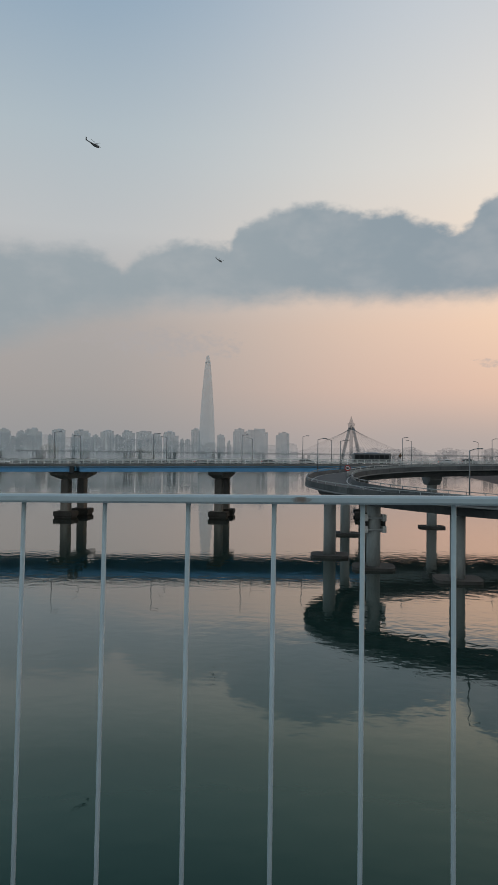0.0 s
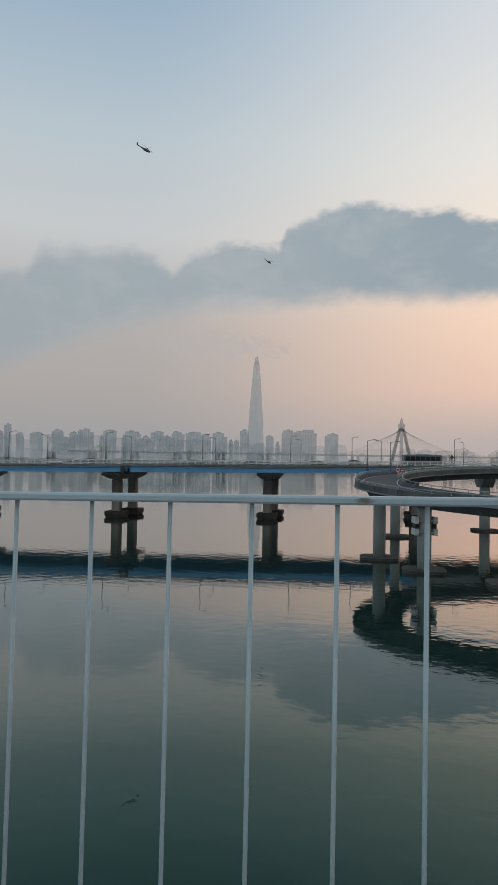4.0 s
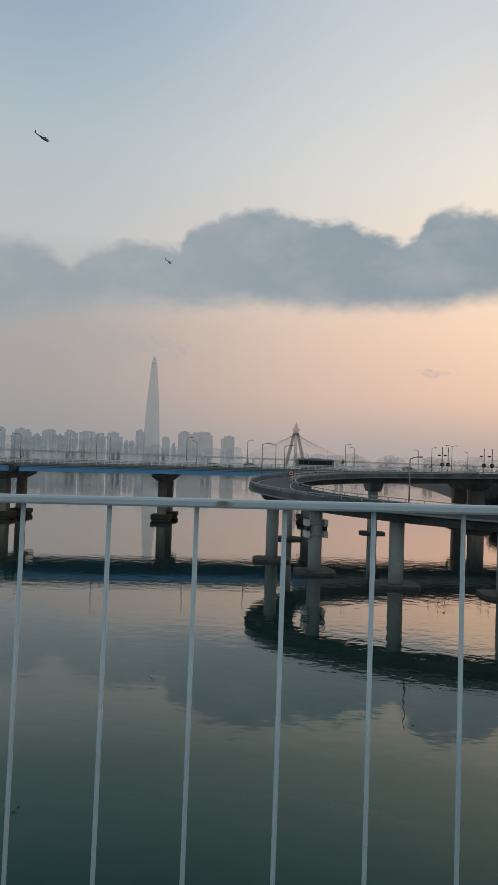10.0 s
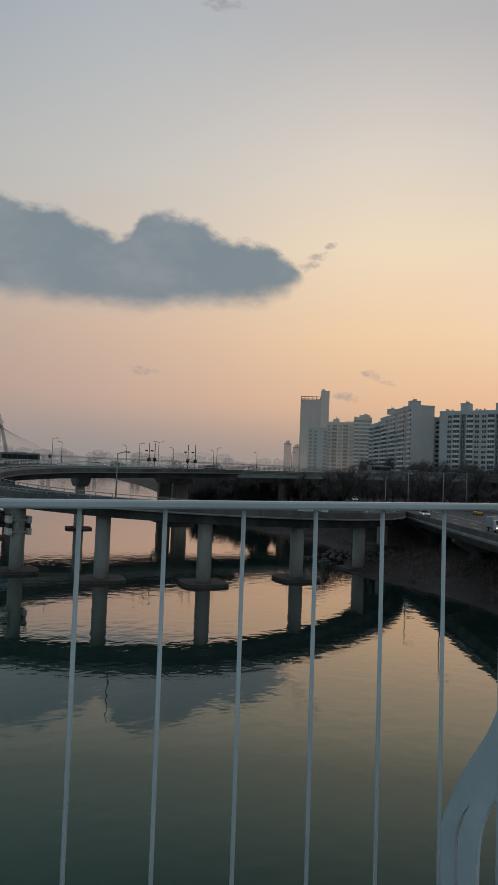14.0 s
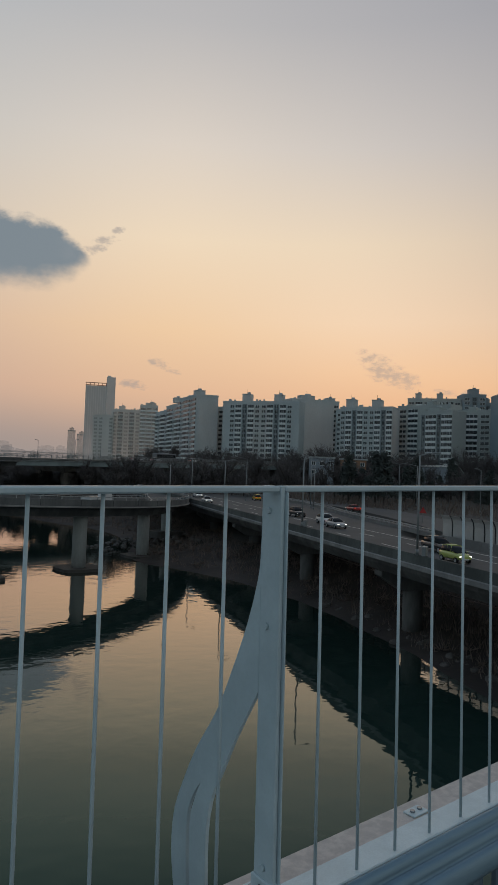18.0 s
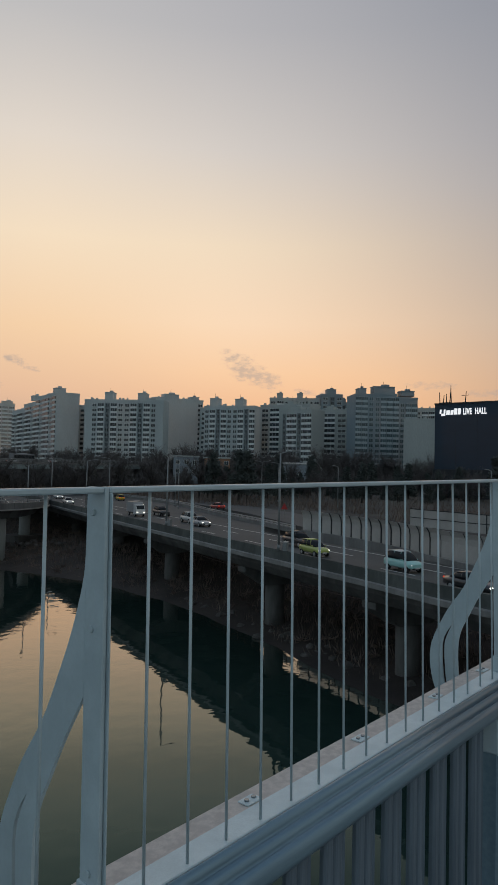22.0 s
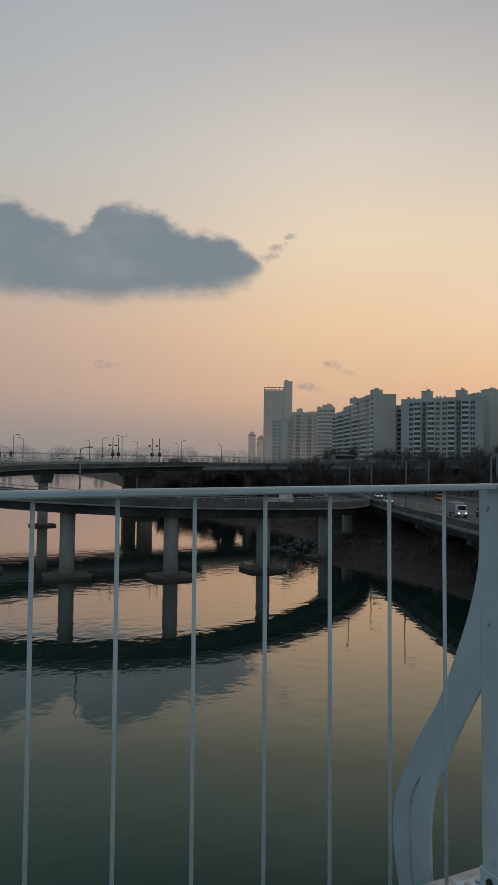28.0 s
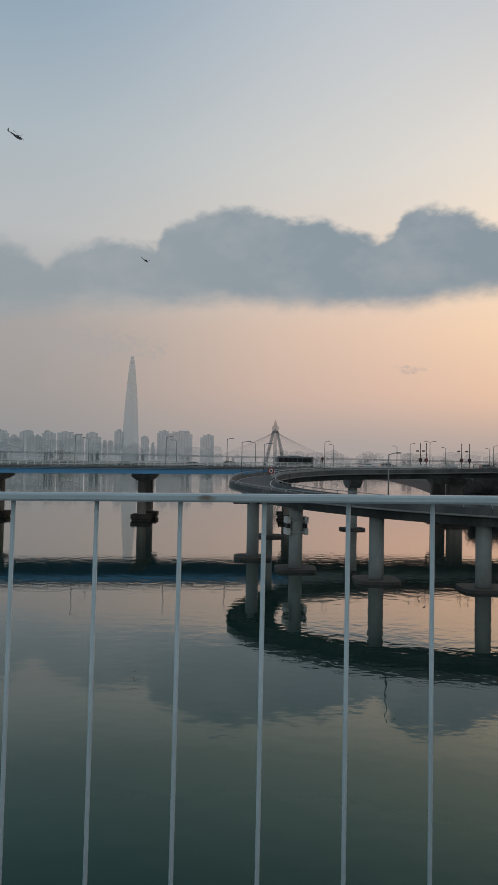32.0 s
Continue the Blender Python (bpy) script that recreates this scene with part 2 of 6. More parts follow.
def water_material():
    mat = bpy.data.materials.new("river_water")
    mat.use_nodes = True
    n = Nodes(mat.node_tree)
    at = n.add("ShaderNodeTexCoord").outputs["Object"]
    swell = n.add("ShaderNodeTexNoise", Vector=n.add("ShaderNodeMapping", Vector=at, Scale=(0.95, 1.0, 1.0)).outputs[0], Scale=0.62, Detail=2.0, Roughness=0.45).outputs[0]
    ripple = n.add("ShaderNodeTexNoise", Vector=n.add("ShaderNodeMapping", Vector=at, Scale=(0.6, 1.0, 1.0)).outputs[0], Scale=1.7, Detail=2.0).outputs[0]
    patch = n.add("ShaderNodeTexNoise", Vector=at, Scale=0.012, Detail=2.0).outputs[0]
    calm = n.step(patch, 0.40, 0.62)
    wave = n.math("ADD", swell, n.math("MULTIPLY", ripple, 0.2))
    relief = n.add("ShaderNodeBump", Strength=n.math("ADD", 0.07, n.math("MULTIPLY", calm, 0.065)), Distance=0.16, Height=wave)
    # murk and gloss tint turn greener with x, away from the bank
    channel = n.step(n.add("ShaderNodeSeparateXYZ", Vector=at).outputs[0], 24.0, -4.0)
    bank_murk = n.mix(n.add("ShaderNodeTexNoise", Vector=at, Scale=0.03, Detail=3.0).outputs[0], (0.013, 0.029, 0.0255), (0.016, 0.034, 0.0295))
    murk = n.mix(channel, bank_murk, (0.0145, 0.039, 0.0325))
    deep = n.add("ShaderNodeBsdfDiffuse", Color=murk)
    # reflection tint and share set by hand: more sky at a low angle, little from straight below
    facing = n.add("ShaderNodeLayerWeight", Blend=0.5, Normal=relief.outputs[0]).outputs["Facing"]
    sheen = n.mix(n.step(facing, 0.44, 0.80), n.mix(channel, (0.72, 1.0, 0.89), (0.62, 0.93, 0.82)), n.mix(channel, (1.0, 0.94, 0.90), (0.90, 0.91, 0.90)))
    gloss = n.add("ShaderNodeBsdfGlossy", Color=sheen, Roughness=0.02, Normal=relief.outputs[0])
    share = n.ramp(facing, [(0.0, 0.02), (0.3, 0.026), (0.49, 0.040), (0.62, 0.118), (0.72, 0.285), (0.85, 0.61), (1.0, 0.96)])
    mixed = n.add("ShaderNodeMixShader", Fac=share)
    n.put(mixed.inputs[1], deep.outputs[0])
    n.put(mixed.inputs[2], gloss.outputs[0])
    n.put(n.add("ShaderNodeOutputMaterial").inputs[0], mixed.outputs[0])
    return mat


def glass_material(name, tint, rough=0.06, clear=1.0, ior=1.5):
    mat = bpy.data.materials.new(name)
    mat.use_nodes = True
    n = Nodes(mat.node_tree)
    each = n.add("ShaderNodeObjectInfo").outputs["Random"]
    col = n.mix(each, tint, tuple(v * 2.2 for v in tint))
    bsdf = n.add("ShaderNodeBsdfPrincipled", Base_Color=col, Roughness=rough, IOR=ior)
    out = bsdf.outputs[0]
    # transparency mixed in to paint haze over distant panes
    if clear < 1:
        shade_mix = n.add("ShaderNodeMixShader", Fac=clear)
        n.put(shade_mix.inputs[1], n.add("ShaderNodeBsdfTransparent").outputs[0])
        n.put(shade_mix.inputs[2], out)
        out = shade_mix.outputs[0]
    n.put(n.add("ShaderNodeOutputMaterial").inputs[0], out)
    return mat


WATER = water_material()
PAINT = material("pale_blue_grey_paint", (0.46, 0.56, 0.60), (0.40, 0.49, 0.53), 6, 0.38, bump=0.05, spread=0.12)
ALUMINIUM = material("blue_grey_aluminium", (0.20, 0.29, 0.35), (0.16, 0.24, 0.30), 9, 0.34, metal=0.35, bump=0.05, spread=0.15, stretch=(0.2, 4, 4))
SLAT = material("dull_blue_aluminium", (0.17, 0.22, 0.27), (0.12, 0.16, 0.20), 9, 0.42, metal=0.3, bump=0.06, spread=0.2, stretch=(4, 4, 0.2))
LEDGE_PAINT = material("white_ledge_paint", (0.66, 0.76, 0.79), (0.56, 0.66, 0.69), 12, 0.5, bump=0.1)
LEDGE_STONE = material("pale_granite_ledge", (0.68, 0.61, 0.56), (0.50, 0.45, 0.42), 30, 0.75, bump=0.25)
STEEL = material("bolt_steel", (0.36, 0.40, 0.43), None, 40, 0.35, metal=0.9, bump=0.1)
RUST = material("rust_stain", (0.16, 0.09, 0.05), (0.10, 0.06, 0.04), 60, 0.85)
CONCRETE = material("weathered_concrete", (0.25, 0.25, 0.245), (0.16, 0.16, 0.158), 0.35, 0.85, bump=0.25, fine=12, stretch=(1, 1, 0.35))
CONCRETE_PALE = material("pale_concrete", (0.37, 0.395, 0.39), (0.25, 0.27, 0.268), 0.3, 0.82, bump=0.2, fine=14, stretch=(1, 1, 0.3))
CONCRETE_DARK = material("stained_old_concrete", (0.13, 0.13, 0.127), (0.055, 0.055, 0.054), 0.3, 0.9, bump=0.35, fine=10, stretch=(1, 1, 0.3))
FOOTING = material("wet_stained_footing", (0.075, 0.07, 0.065), (0.04, 0.038, 0.036), 0.4, 0.85, bump=0.4, fine=10)
MOSSY = material("moss_stained_concrete", (0.095, 0.105, 0.10), (0.042, 0.048, 0.046), 0.3, 0.9, bump=0.3, fine=9, stretch=(1, 1, 0.5))
PIER = material("brown_grey_pier_concrete", (0.36, 0.335, 0.305), (0.20, 0.185, 0.17), 0.25, 0.9, bump=0.3, fine=10, stretch=(1, 1, 0.3))
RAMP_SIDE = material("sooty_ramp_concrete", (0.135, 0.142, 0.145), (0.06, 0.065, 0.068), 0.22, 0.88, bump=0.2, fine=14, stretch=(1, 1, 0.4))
BLUE_STEEL = material("blue_girder_paint", (0.11, 0.36, 0.64), (0.09, 0.30, 0.54), 0.25, 0.5, bump=0.08, stretch=(1, 1, 0.3))
TEAL_STEEL = material("grey_green_girder_paint", (0.22, 0.28, 0.29), (0.15, 0.19, 0.20), 0.25, 0.55, bump=0.1, stretch=(1, 1, 0.3))
ASPHALT = material("asphalt", (0.075, 0.078, 0.08), (0.05, 0.052, 0.054), 0.15, 0.8, bump=0.2, fine=60)
LINE_PAINT = material("road_line_paint", (0.6, 0.6, 0.57), (0.42, 0.42, 0.4), 1.5, 0.7)
GALVANISED = material("galvanised_steel", (0.42, 0.44, 0.45), (0.33, 0.35, 0.36), 2, 0.5, metal=0.5)
RAIL_WHITE = material("off_white_railing_paint", (0.74, 0.75, 0.74), (0.6, 0.61, 0.6), 1.2, 0.55)
POLE_GREY = material("grey_pole_paint", (0.26, 0.28, 0.29), None, 1, 0.5, metal=0.3)
SOIL = material("winter_bank_soil", (0.060, 0.046, 0.041), (0.026, 0.021, 0.020), 0.12, 0.95, bump=0.6, fine=25)
PARK = material("winter_verge", (0.075, 0.070, 0.064), (0.042, 0.039, 0.036), 0.05, 0.95, bump=0.5, fine=40)
ROCK = material("dark_riprap_stone", (0.13, 0.12, 0.115), (0.06, 0.055, 0.05), 0.7, 0.9, bump=0.5)
# TWIG and NEEDLES are paled and blued to paint in distance haze
TWIG = material("bare_brown_twigs", (0.135, 0.125, 0.125), (0.09, 0.084, 0.084), 0.6, 0.95, bump=0)
SCRUB = material("dead_reeds", (0.20, 0.155, 0.13), (0.10, 0.078, 0.068), 0.6, 0.95, bump=0)
BARK = material("grey_brown_bark", (0.07, 0.058, 0.05), (0.04, 0.033, 0.03), 2, 0.95)
NEEDLES = material("dark_pine_needles", (0.078, 0.092, 0.088), (0.05, 0.062, 0.058), 0.5, 0.95, bump=0)
RUSTY_RAIL = material("faded_pink_rail_paint", (0.20, 0.15, 0.14), (0.12, 0.09, 0.085), 1.5, 0.8)
RED_PAINT = material("red_sign_paint", (0.45, 0.03, 0.03), None, 3, 0.5)
WHITE_PAINT = material("white_sign_paint", (0.75, 0.75, 0.74), None, 3, 0.5)
DARK_METAL = material("dark_metal", (0.04, 0.045, 0.05), None, 3, 0.5, metal=0.5)
RUBBER = material("tyre_rubber", (0.018, 0.018, 0.019), None, 5, 0.85)
CAR_GLASS = glass_material("car_glass", (0.010, 0.012, 0.014), 0.12, ior=1.22)
HEADLIGHT = shining("lit_headlight", (1.0, 0.95, 0.85), 2.2)
TAILLIGHT = shining("lit_tail_light", (1.0, 0.08, 0.03), 0.9)
LAMP_LIT = shining("lit_flood_lamp", (1.0, 0.95, 0.85), 12.0)
SIGN_LIT = shining("lit_white_letters", (0.93, 0.97, 1.0), 1.05)


# ---- building helpers ----
def thing(name, label, category, m=None, group="", kind=""):
    ob = new(name)
    ob.empty_display_size = 0.2
    if m is not None:
        ob.matrix_basis = m
    return tagged(ob, label, category, group, kind)


def mesh_of(name, bm, *mats):
    me = bpy.data.meshes.new(name)
    bm.normal_update()
    bm.to_mesh(me)
    bm.free()
    for mat in mats:
        me.materials.append(mat)
    return me


def part(name, bm, mat, parent=None, label="", m=None):
    """Links a bmesh, or a mesh made before, as one object under a thing or a part."""
    me = bm if isinstance(bm, bpy.types.Mesh) else mesh_of(name, bm, *(mat if isinstance(mat, (list, tuple)) else (mat,)))
    ob = new(name, me)
    ob.parent = parent
    if m is not None:
        ob.matrix_basis = m
    if label:
        ob["label"] = label
    return ob


def box(bm, x0, x1, y0, y1, z0, z1, bevel=0.0, m=None, mat=0):
    made = bmesh.ops.create_cube(bm, size=1.0)["verts"]
    for v in made:
        v.co = Vector(((x0 + x1) / 2 + v.co.x * (x1 - x0), (y0 + y1) / 2 + v.co.y * (y1 - y0), (z0 + z1) / 2 + v.co.z * (z1 - z0)))
    faces = {f for v in made for f in v.link_faces}
    for f in faces:
        f.material_index = mat
    if m is not None:
        bmesh.ops.transform(bm, matrix=m, verts=made)
    if bevel:
        edges = list({e for v in made for e in v.link_edges})
        bmesh.ops.bevel(bm, geom=edges, offset=bevel, segments=1, affect="EDGES", material=mat)
    return bm


def rod(bm, a, b, r0, r1=None, sides=8, mat=0, caps=True):
    a, b = Vector(a), Vector(b)
    r1 = r0 if r1 is None else r1
    turn = (b - a).to_track_quat("Z", "Y").to_matrix()
    rings = []
    for p, r in ((a, r0), (b, r1)):
        rings.append([bm.verts.new(p + turn @ Vector((r * math.cos(i * 2 * math.pi / sides), r * math.sin(i * 2 * math.pi / sides), 0))) for i in range(sides)])
    faces = [bm.faces.new((rings[0][i], rings[0][(i + 1) % sides], rings[1][(i + 1) % sides], rings[1][i])) for i in range(sides)]
    for f in faces:
        f.smooth = True
    if caps:
        faces += [bm.faces.new(rings[0][::-1]), bm.faces.new(rings[1])]
    for f in faces:
        f.material_index = mat
    return bm


def tube(bm, points, r, sides=6, mat=0):
    """A bent rod through points."""
    for a, b in zip(points, points[1:]):
        rod(bm, a, b, r, sides=sides, mat=mat)
    return bm


def prism(bm, outline, d0, d1, axis="x", mat=0):
    """An outline in the two other axes, given depth along axis."""
    def put(u, v, d):
        return {"x": (d, u, v), "y": (u, d, v), "z": (u, v, d)}[axis]
    front = [bm.verts.new(put(u, v, d0)) for u, v in outline]
    back = [bm.verts.new(put(u, v, d1)) for u, v in outline]
    n = len(outline)
    faces = [bm.faces.new((front[i], front[(i + 1) % n], back[(i + 1) % n], back[i])) for i in range(n)]
    faces += [bm.faces.new(front[::-1]), bm.faces.new(back)]
    for f in faces:
        f.material_index = mat
    bmesh.ops.recalc_face_normals(bm, faces=faces)
    return bm


def smooth_path(points, step):
    """Evenly spaced points on a smooth curve through the given ones."""
    pts = [Vector(p) for p in points]
    pts = [2 * pts[0] - pts[1]] + pts + [2 * pts[-1] - pts[-2]]
    fine = []
    for i in range(1, len(pts) - 2):
        a, b, c, d = pts[i - 1:i + 3]
        for k in range(24):
            s = k / 24
            fine.append(0.5 * ((2 * b) + (c - a) * s + (2 * a - 5 * b + 4 * c - d) * s * s + (3 * b - a - 3 * c + d) * s ** 3))
    fine.append(pts[-2])
    out, left = [fine[0]], step
    for a, b in zip(fine, fine[1:]):
        gap = (b - a).length
        while gap >= left:
            a = a + (b - a) * (left / gap)
            out.append(a.copy())
            gap, left = (b - a).length, step
        left -= gap
    return out


def along(path):
    """Points of a path with the level direction to its right."""
    out = []
    for i, p in enumerate(path):
        d = path[min(i + 1, len(path) - 1)] - path[max(i - 1, 0)]
        d.z = 0
        d.normalize()
        out.append((p, Vector((d.y, -d.x, 0)), d))
    return out


def loft(bm, path, outline, mat=0, cap=True):
    """Carries a closed outline of (right, up) along a path."""
    rings = [[bm.verts.new(p + r * u + Vector((0, 0, w))) for u, w in outline] for p, r, _ in along(path)]
    n = len(outline)
    faces = []
    for a, b in zip(rings, rings[1:]):
        faces += [bm.faces.new((a[i], a[(i + 1) % n], b[(i + 1) % n], b[i])) for i in range(n)]
    if cap:
        faces += [bm.faces.new(rings[0][::-1]), bm.faces.new(rings[-1])]
    for f in faces:
        f.material_index = mat
    bmesh.ops.recalc_face_normals(bm, faces=faces)
    return bm


def stand(x, y, z, yaw=0.0):
    return pose(x, y, z, 0, 0, yaw)


# ---- the river and its banks ----
def sheet(bm, x0, x1, y0, y1, z):
    bm.faces.new([bm.verts.new(p) for p in ((x0, y0, z), (x1, y0, z), (x1, y1, z), (x0, y1, z))])
    return bm


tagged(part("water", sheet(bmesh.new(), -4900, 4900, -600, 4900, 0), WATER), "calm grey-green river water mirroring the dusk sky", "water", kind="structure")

# river-side edge of the riverside road, from under the near bridge to the far bend
ROAD_EDGE = [(26, -60, 8.2), (32.5, -15, 8.2), (39.5, 13, 8.2), (44.2, 25, 8.2), (50.3, 41, 8.2), (57.5, 59, 8.2), (65.8, 80, 8.2), (73.8, 100, 8.2), (81.5, 119, 8.2), (93, 146, 8.2), (111, 190, 8.2), (130, 240, 8.4), (150, 300, 8.6)]
road_path = smooth_path(ROAD_EDGE, 4.0)


def bank_ground():
    """One sheet of ground: riprap slope from the water, level verge, rising park, on to the horizon."""
    bm = bmesh.new()
    rows = []
    steps = [(-9, -1.5), (-5, -0.5), (-2.0, 0.12), (1, 0.55), (5, 1.15), (10, 2.0), (16, 3.2), (22, 4.9), (34, 6.3), (46, 6.5), (60, 8), (90, 9), (150, 9), (400, 9), (1500, 9), (3200, 9)]
    line = smooth_path([(22, -300, 0), (33, -60, 0), (39, 0, 0), (45.5, 20, 0), (53.5, 40, 0), (60, 58, 0), (62, 78, 0), (60, 96, 0), (62, 106, 0), (72, 124, 0), (78, 150, 0), (74, 200, 0), (80, 260, 0), (110, 420, 0), (160, 800, 0), (220, 1600, 0)], 5.0)
    rng = random.Random(4)
    for p, r, d in along(line):
        rough = rng.uniform(-0.5, 0.5)
        r = Vector((0.93, -0.36, 0)) if p.y < 160 else Vector((0.97, -0.25, 0))
        row = []
        for off, z in steps:
            q = p + r * (off + (rough if off < 20 else 0))
            q.z = z + (noise.noise(q * 0.15) * 0.4 if 0 < off < 30 else 0)
            row.append(bm.verts.new(q))
        rows.append(row)
    for a, b in zip(rows, rows[1:]):
        for i in range(len(steps) - 1):
            f = bm.faces.new((a[i], a[i + 1], b[i + 1], b[i]))
            f.material_index = 0 if steps[i][0] < 16 else 1
    bmesh.ops.recalc_face_normals(bm, faces=bm.faces[:])
    return part("ground", bm, [SOIL, PARK])


tagged(bank_ground(), "dark winter river bank rising to a brown verge", "ground", kind="structure")


# ---- riverside road ----
def offset_path(path, right, up=0.0):
    return [p + r * right + Vector((0, 0, up)) for p, r, _ in along(path)]


MEDIAN = [(51, -60), (50.4, -26), (50.7, 0), (52.7, 14), (55.4, 21.4), (59.2, 27), (64.4, 34.2), (68.7, 42.4), (72.1, 51.3), (79.8, 64.9), (90.4, 84), (106, 109), (118, 138.6), (127, 173), (140, 225), (165, 300)]


def road_slab():
    """The carriageway, as wide as the gap between the parapet and the median leaves it."""
    bm = bmesh.new()
    rows = []
    for p, r, d in along(road_path):
        a = p + r * 0.3
        x = float(np.interp(a.y, [q[1] for q in MEDIAN], [q[0] for q in MEDIAN])) - 0.1
        # beside the noise barrier the viaduct is narrower and leaves a gap
        x = min(x, a.x + 12.4 / max(r.x, 0.5) + max(0.0, a.y - 56) * 0.9)
        rows.append([bm.verts.new(v) for v in ((a.x, a.y, a.z - 0.5), (x, a.y, a.z - 0.5), (x, a.y, a.z), (a.x, a.y, a.z))])
    for a, b in zip(rows, rows[1:]):
        for i in range(4):
            bm.faces.new((a[i], a[(i + 1) % 4], b[(i + 1) % 4], b[i]))
    bmesh.ops.recalc_face_normals(bm, faces=bm.faces[:])
    return bm


road = tagged(part("road", road_slab(), ASPHALT), "grey asphalt riverside expressway on a viaduct", "road", kind="structure")
outer_edge = smooth_path([(57.1, -34.9, 8.1), (57.1, -0.2, 8.1), (60.6, 17.2, 8.1), (69.3, 34.5, 8.1), (79.7, 51.9, 8.1), (91.8, 69.2, 8.1), (103.1, 86.6, 8.1), (115.2, 109.1, 8.1), (125.7, 138.6, 8.1), (136.9, 182, 8.1)], 4.0)
tagged(part("far_carriageway", loft(bmesh.new(), outer_edge, [(-1.5, -0.6), (8.5, -0.6), (8.5, 0), (-1.5, 0)]), ASPHALT), "asphalt carriageway beyond the median", "road", kind="structure")
viaduct = thing("viaduct", "stained concrete viaduct carrying the riverside road", "viaduct")
part("edge_girder", loft(bmesh.new(), road_path, [(-0.5, -0.35), (0.25, -0.35), (0.25, -0.9), (1.0, -1.7), (8.6, -1.7), (9.6, -0.9), (9.6, -0.52), (0.3, -0.52), (0.28, -0.1), (-0.5, -0.1)]), CONCRETE_DARK, viaduct)
part("parapet", loft(bmesh.new(), road_path, [(-0.45, -0.1), (0.28, -0.1), (0.25, 0.15), (0.05, 0.5), (0.0, 0.95), (-0.3, 0.95), (-0.36, 0.2)]), MOSSY, viaduct, "green-stained concrete parapet")
part("drip_edge", loft(bmesh.new(), road_path, [(-0.56, -0.34), (-0.51, -0.34), (-0.51, -0.02), (-0.38, 0.02), (-0.38, 0.1), (-0.56, 0.02)]), CONCRETE, viaduct, "grey ledge under the parapet")


def viaduct_pier(path_index):
    p, r, d = along(road_path)[path_index]
    m = Matrix.Translation(p + r * 4.6) @ Matrix.Rotation(math.atan2(r.y, r.x), 4, "Z")
    bm = bmesh.new()
    prism(bm, [(-3.9, -1.71), (3.9, -1.71), (3.9, -2.2), (1.6, -3.6), (-1.6, -3.6), (-3.9, -2.2)], -0.8, 0.8, "y")
    part("pier_cap", bm, CONCRETE_DARK, viaduct, m=m)
    part("column", rod(bmesh.new(), (0, 0, -3.59), (0, 0, -9.4), 1.0, sides=20), CONCRETE_DARK, viaduct, m=m)


for foot in ((39, -4), (47.4, 23.9), (56.3, 43.8), (68.5, 68.1), (80, 92), (91, 117), (102, 142), (113, 168)):
    viaduct_pier(min(range(len(road_path)), key=lambda i: abs(road_path[i].y - foot[1] - 1.5)))

# lane lines, lying just above the asphalt
for lane, (offset, dash) in enumerate(((1.4, 0), (4.9, 6), (8.1, 6), (11.2, 0))):
    line = smooth_path(ROAD_EDGE, 2.0)
    pieces = [offset_path(line, offset + 0.3, 0.008)] if not dash else [offset_path(line, offset + 0.3, 0.008)[k:k + 3] for k in range(8, 100, dash)]
    if not dash:
        tagged(part("lane_line", loft(bmesh.new(), pieces[0], [(-0.1, -0.004), (0.1, -0.004), (0.1, 0.004), (-0.1, 0.004)]), LINE_PAINT, road))
    else:
        for piece in pieces:
            part("lane_dash", loft(bmesh.new(), piece, [(-0.1, -0.004), (0.1, -0.004), (0.1, 0.004), (-0.1, 0.004)]), LINE_PAINT, road)


# ---- bridges ----
def railing(path, height, gap, parent, mat, post=0.07, rails=(1.0,), bar=0.05):
    """Posts and rails along a deck edge, as parts of its bridge."""
    for level in rails:
        z = height * level
        part("rail", loft(bmesh.new(), path, [(-bar, z - bar), (bar, z - bar), (bar, z + bar), (-bar, z + bar)]), mat, parent)
    me = mesh_of("rail_post", box(bmesh.new(), -post, post, -post, post, 0, height), mat)
    reach = 0.0
    for (a, r, d), (b, _, _) in zip(along(path), along(path)[1:]):
        reach -= (b - a).length
        if reach <= 0:
            reach = gap
            part("rail_post", me, None, parent, m=Matrix.Translation(a) @ Matrix.Rotation(math.atan2(d.y, d.x), 4, "Z"))


# the main bridge: its near edge runs straight, 12 degrees off the near railing, climbing gently to the north bank
AXIS = Vector((0.9781, 0.2079, 0))
ACROSS = Vector((-0.2079, 0.9781, 0))
MAIN = Vector((-67.2, 172.4, 14.72))
CLIMB = 0.0113


def main_at(s, across=0.0, z=0.0):
    return MAIN + AXIS * s + ACROSS * across + Vector((0, 0, z + CLIMB * s))


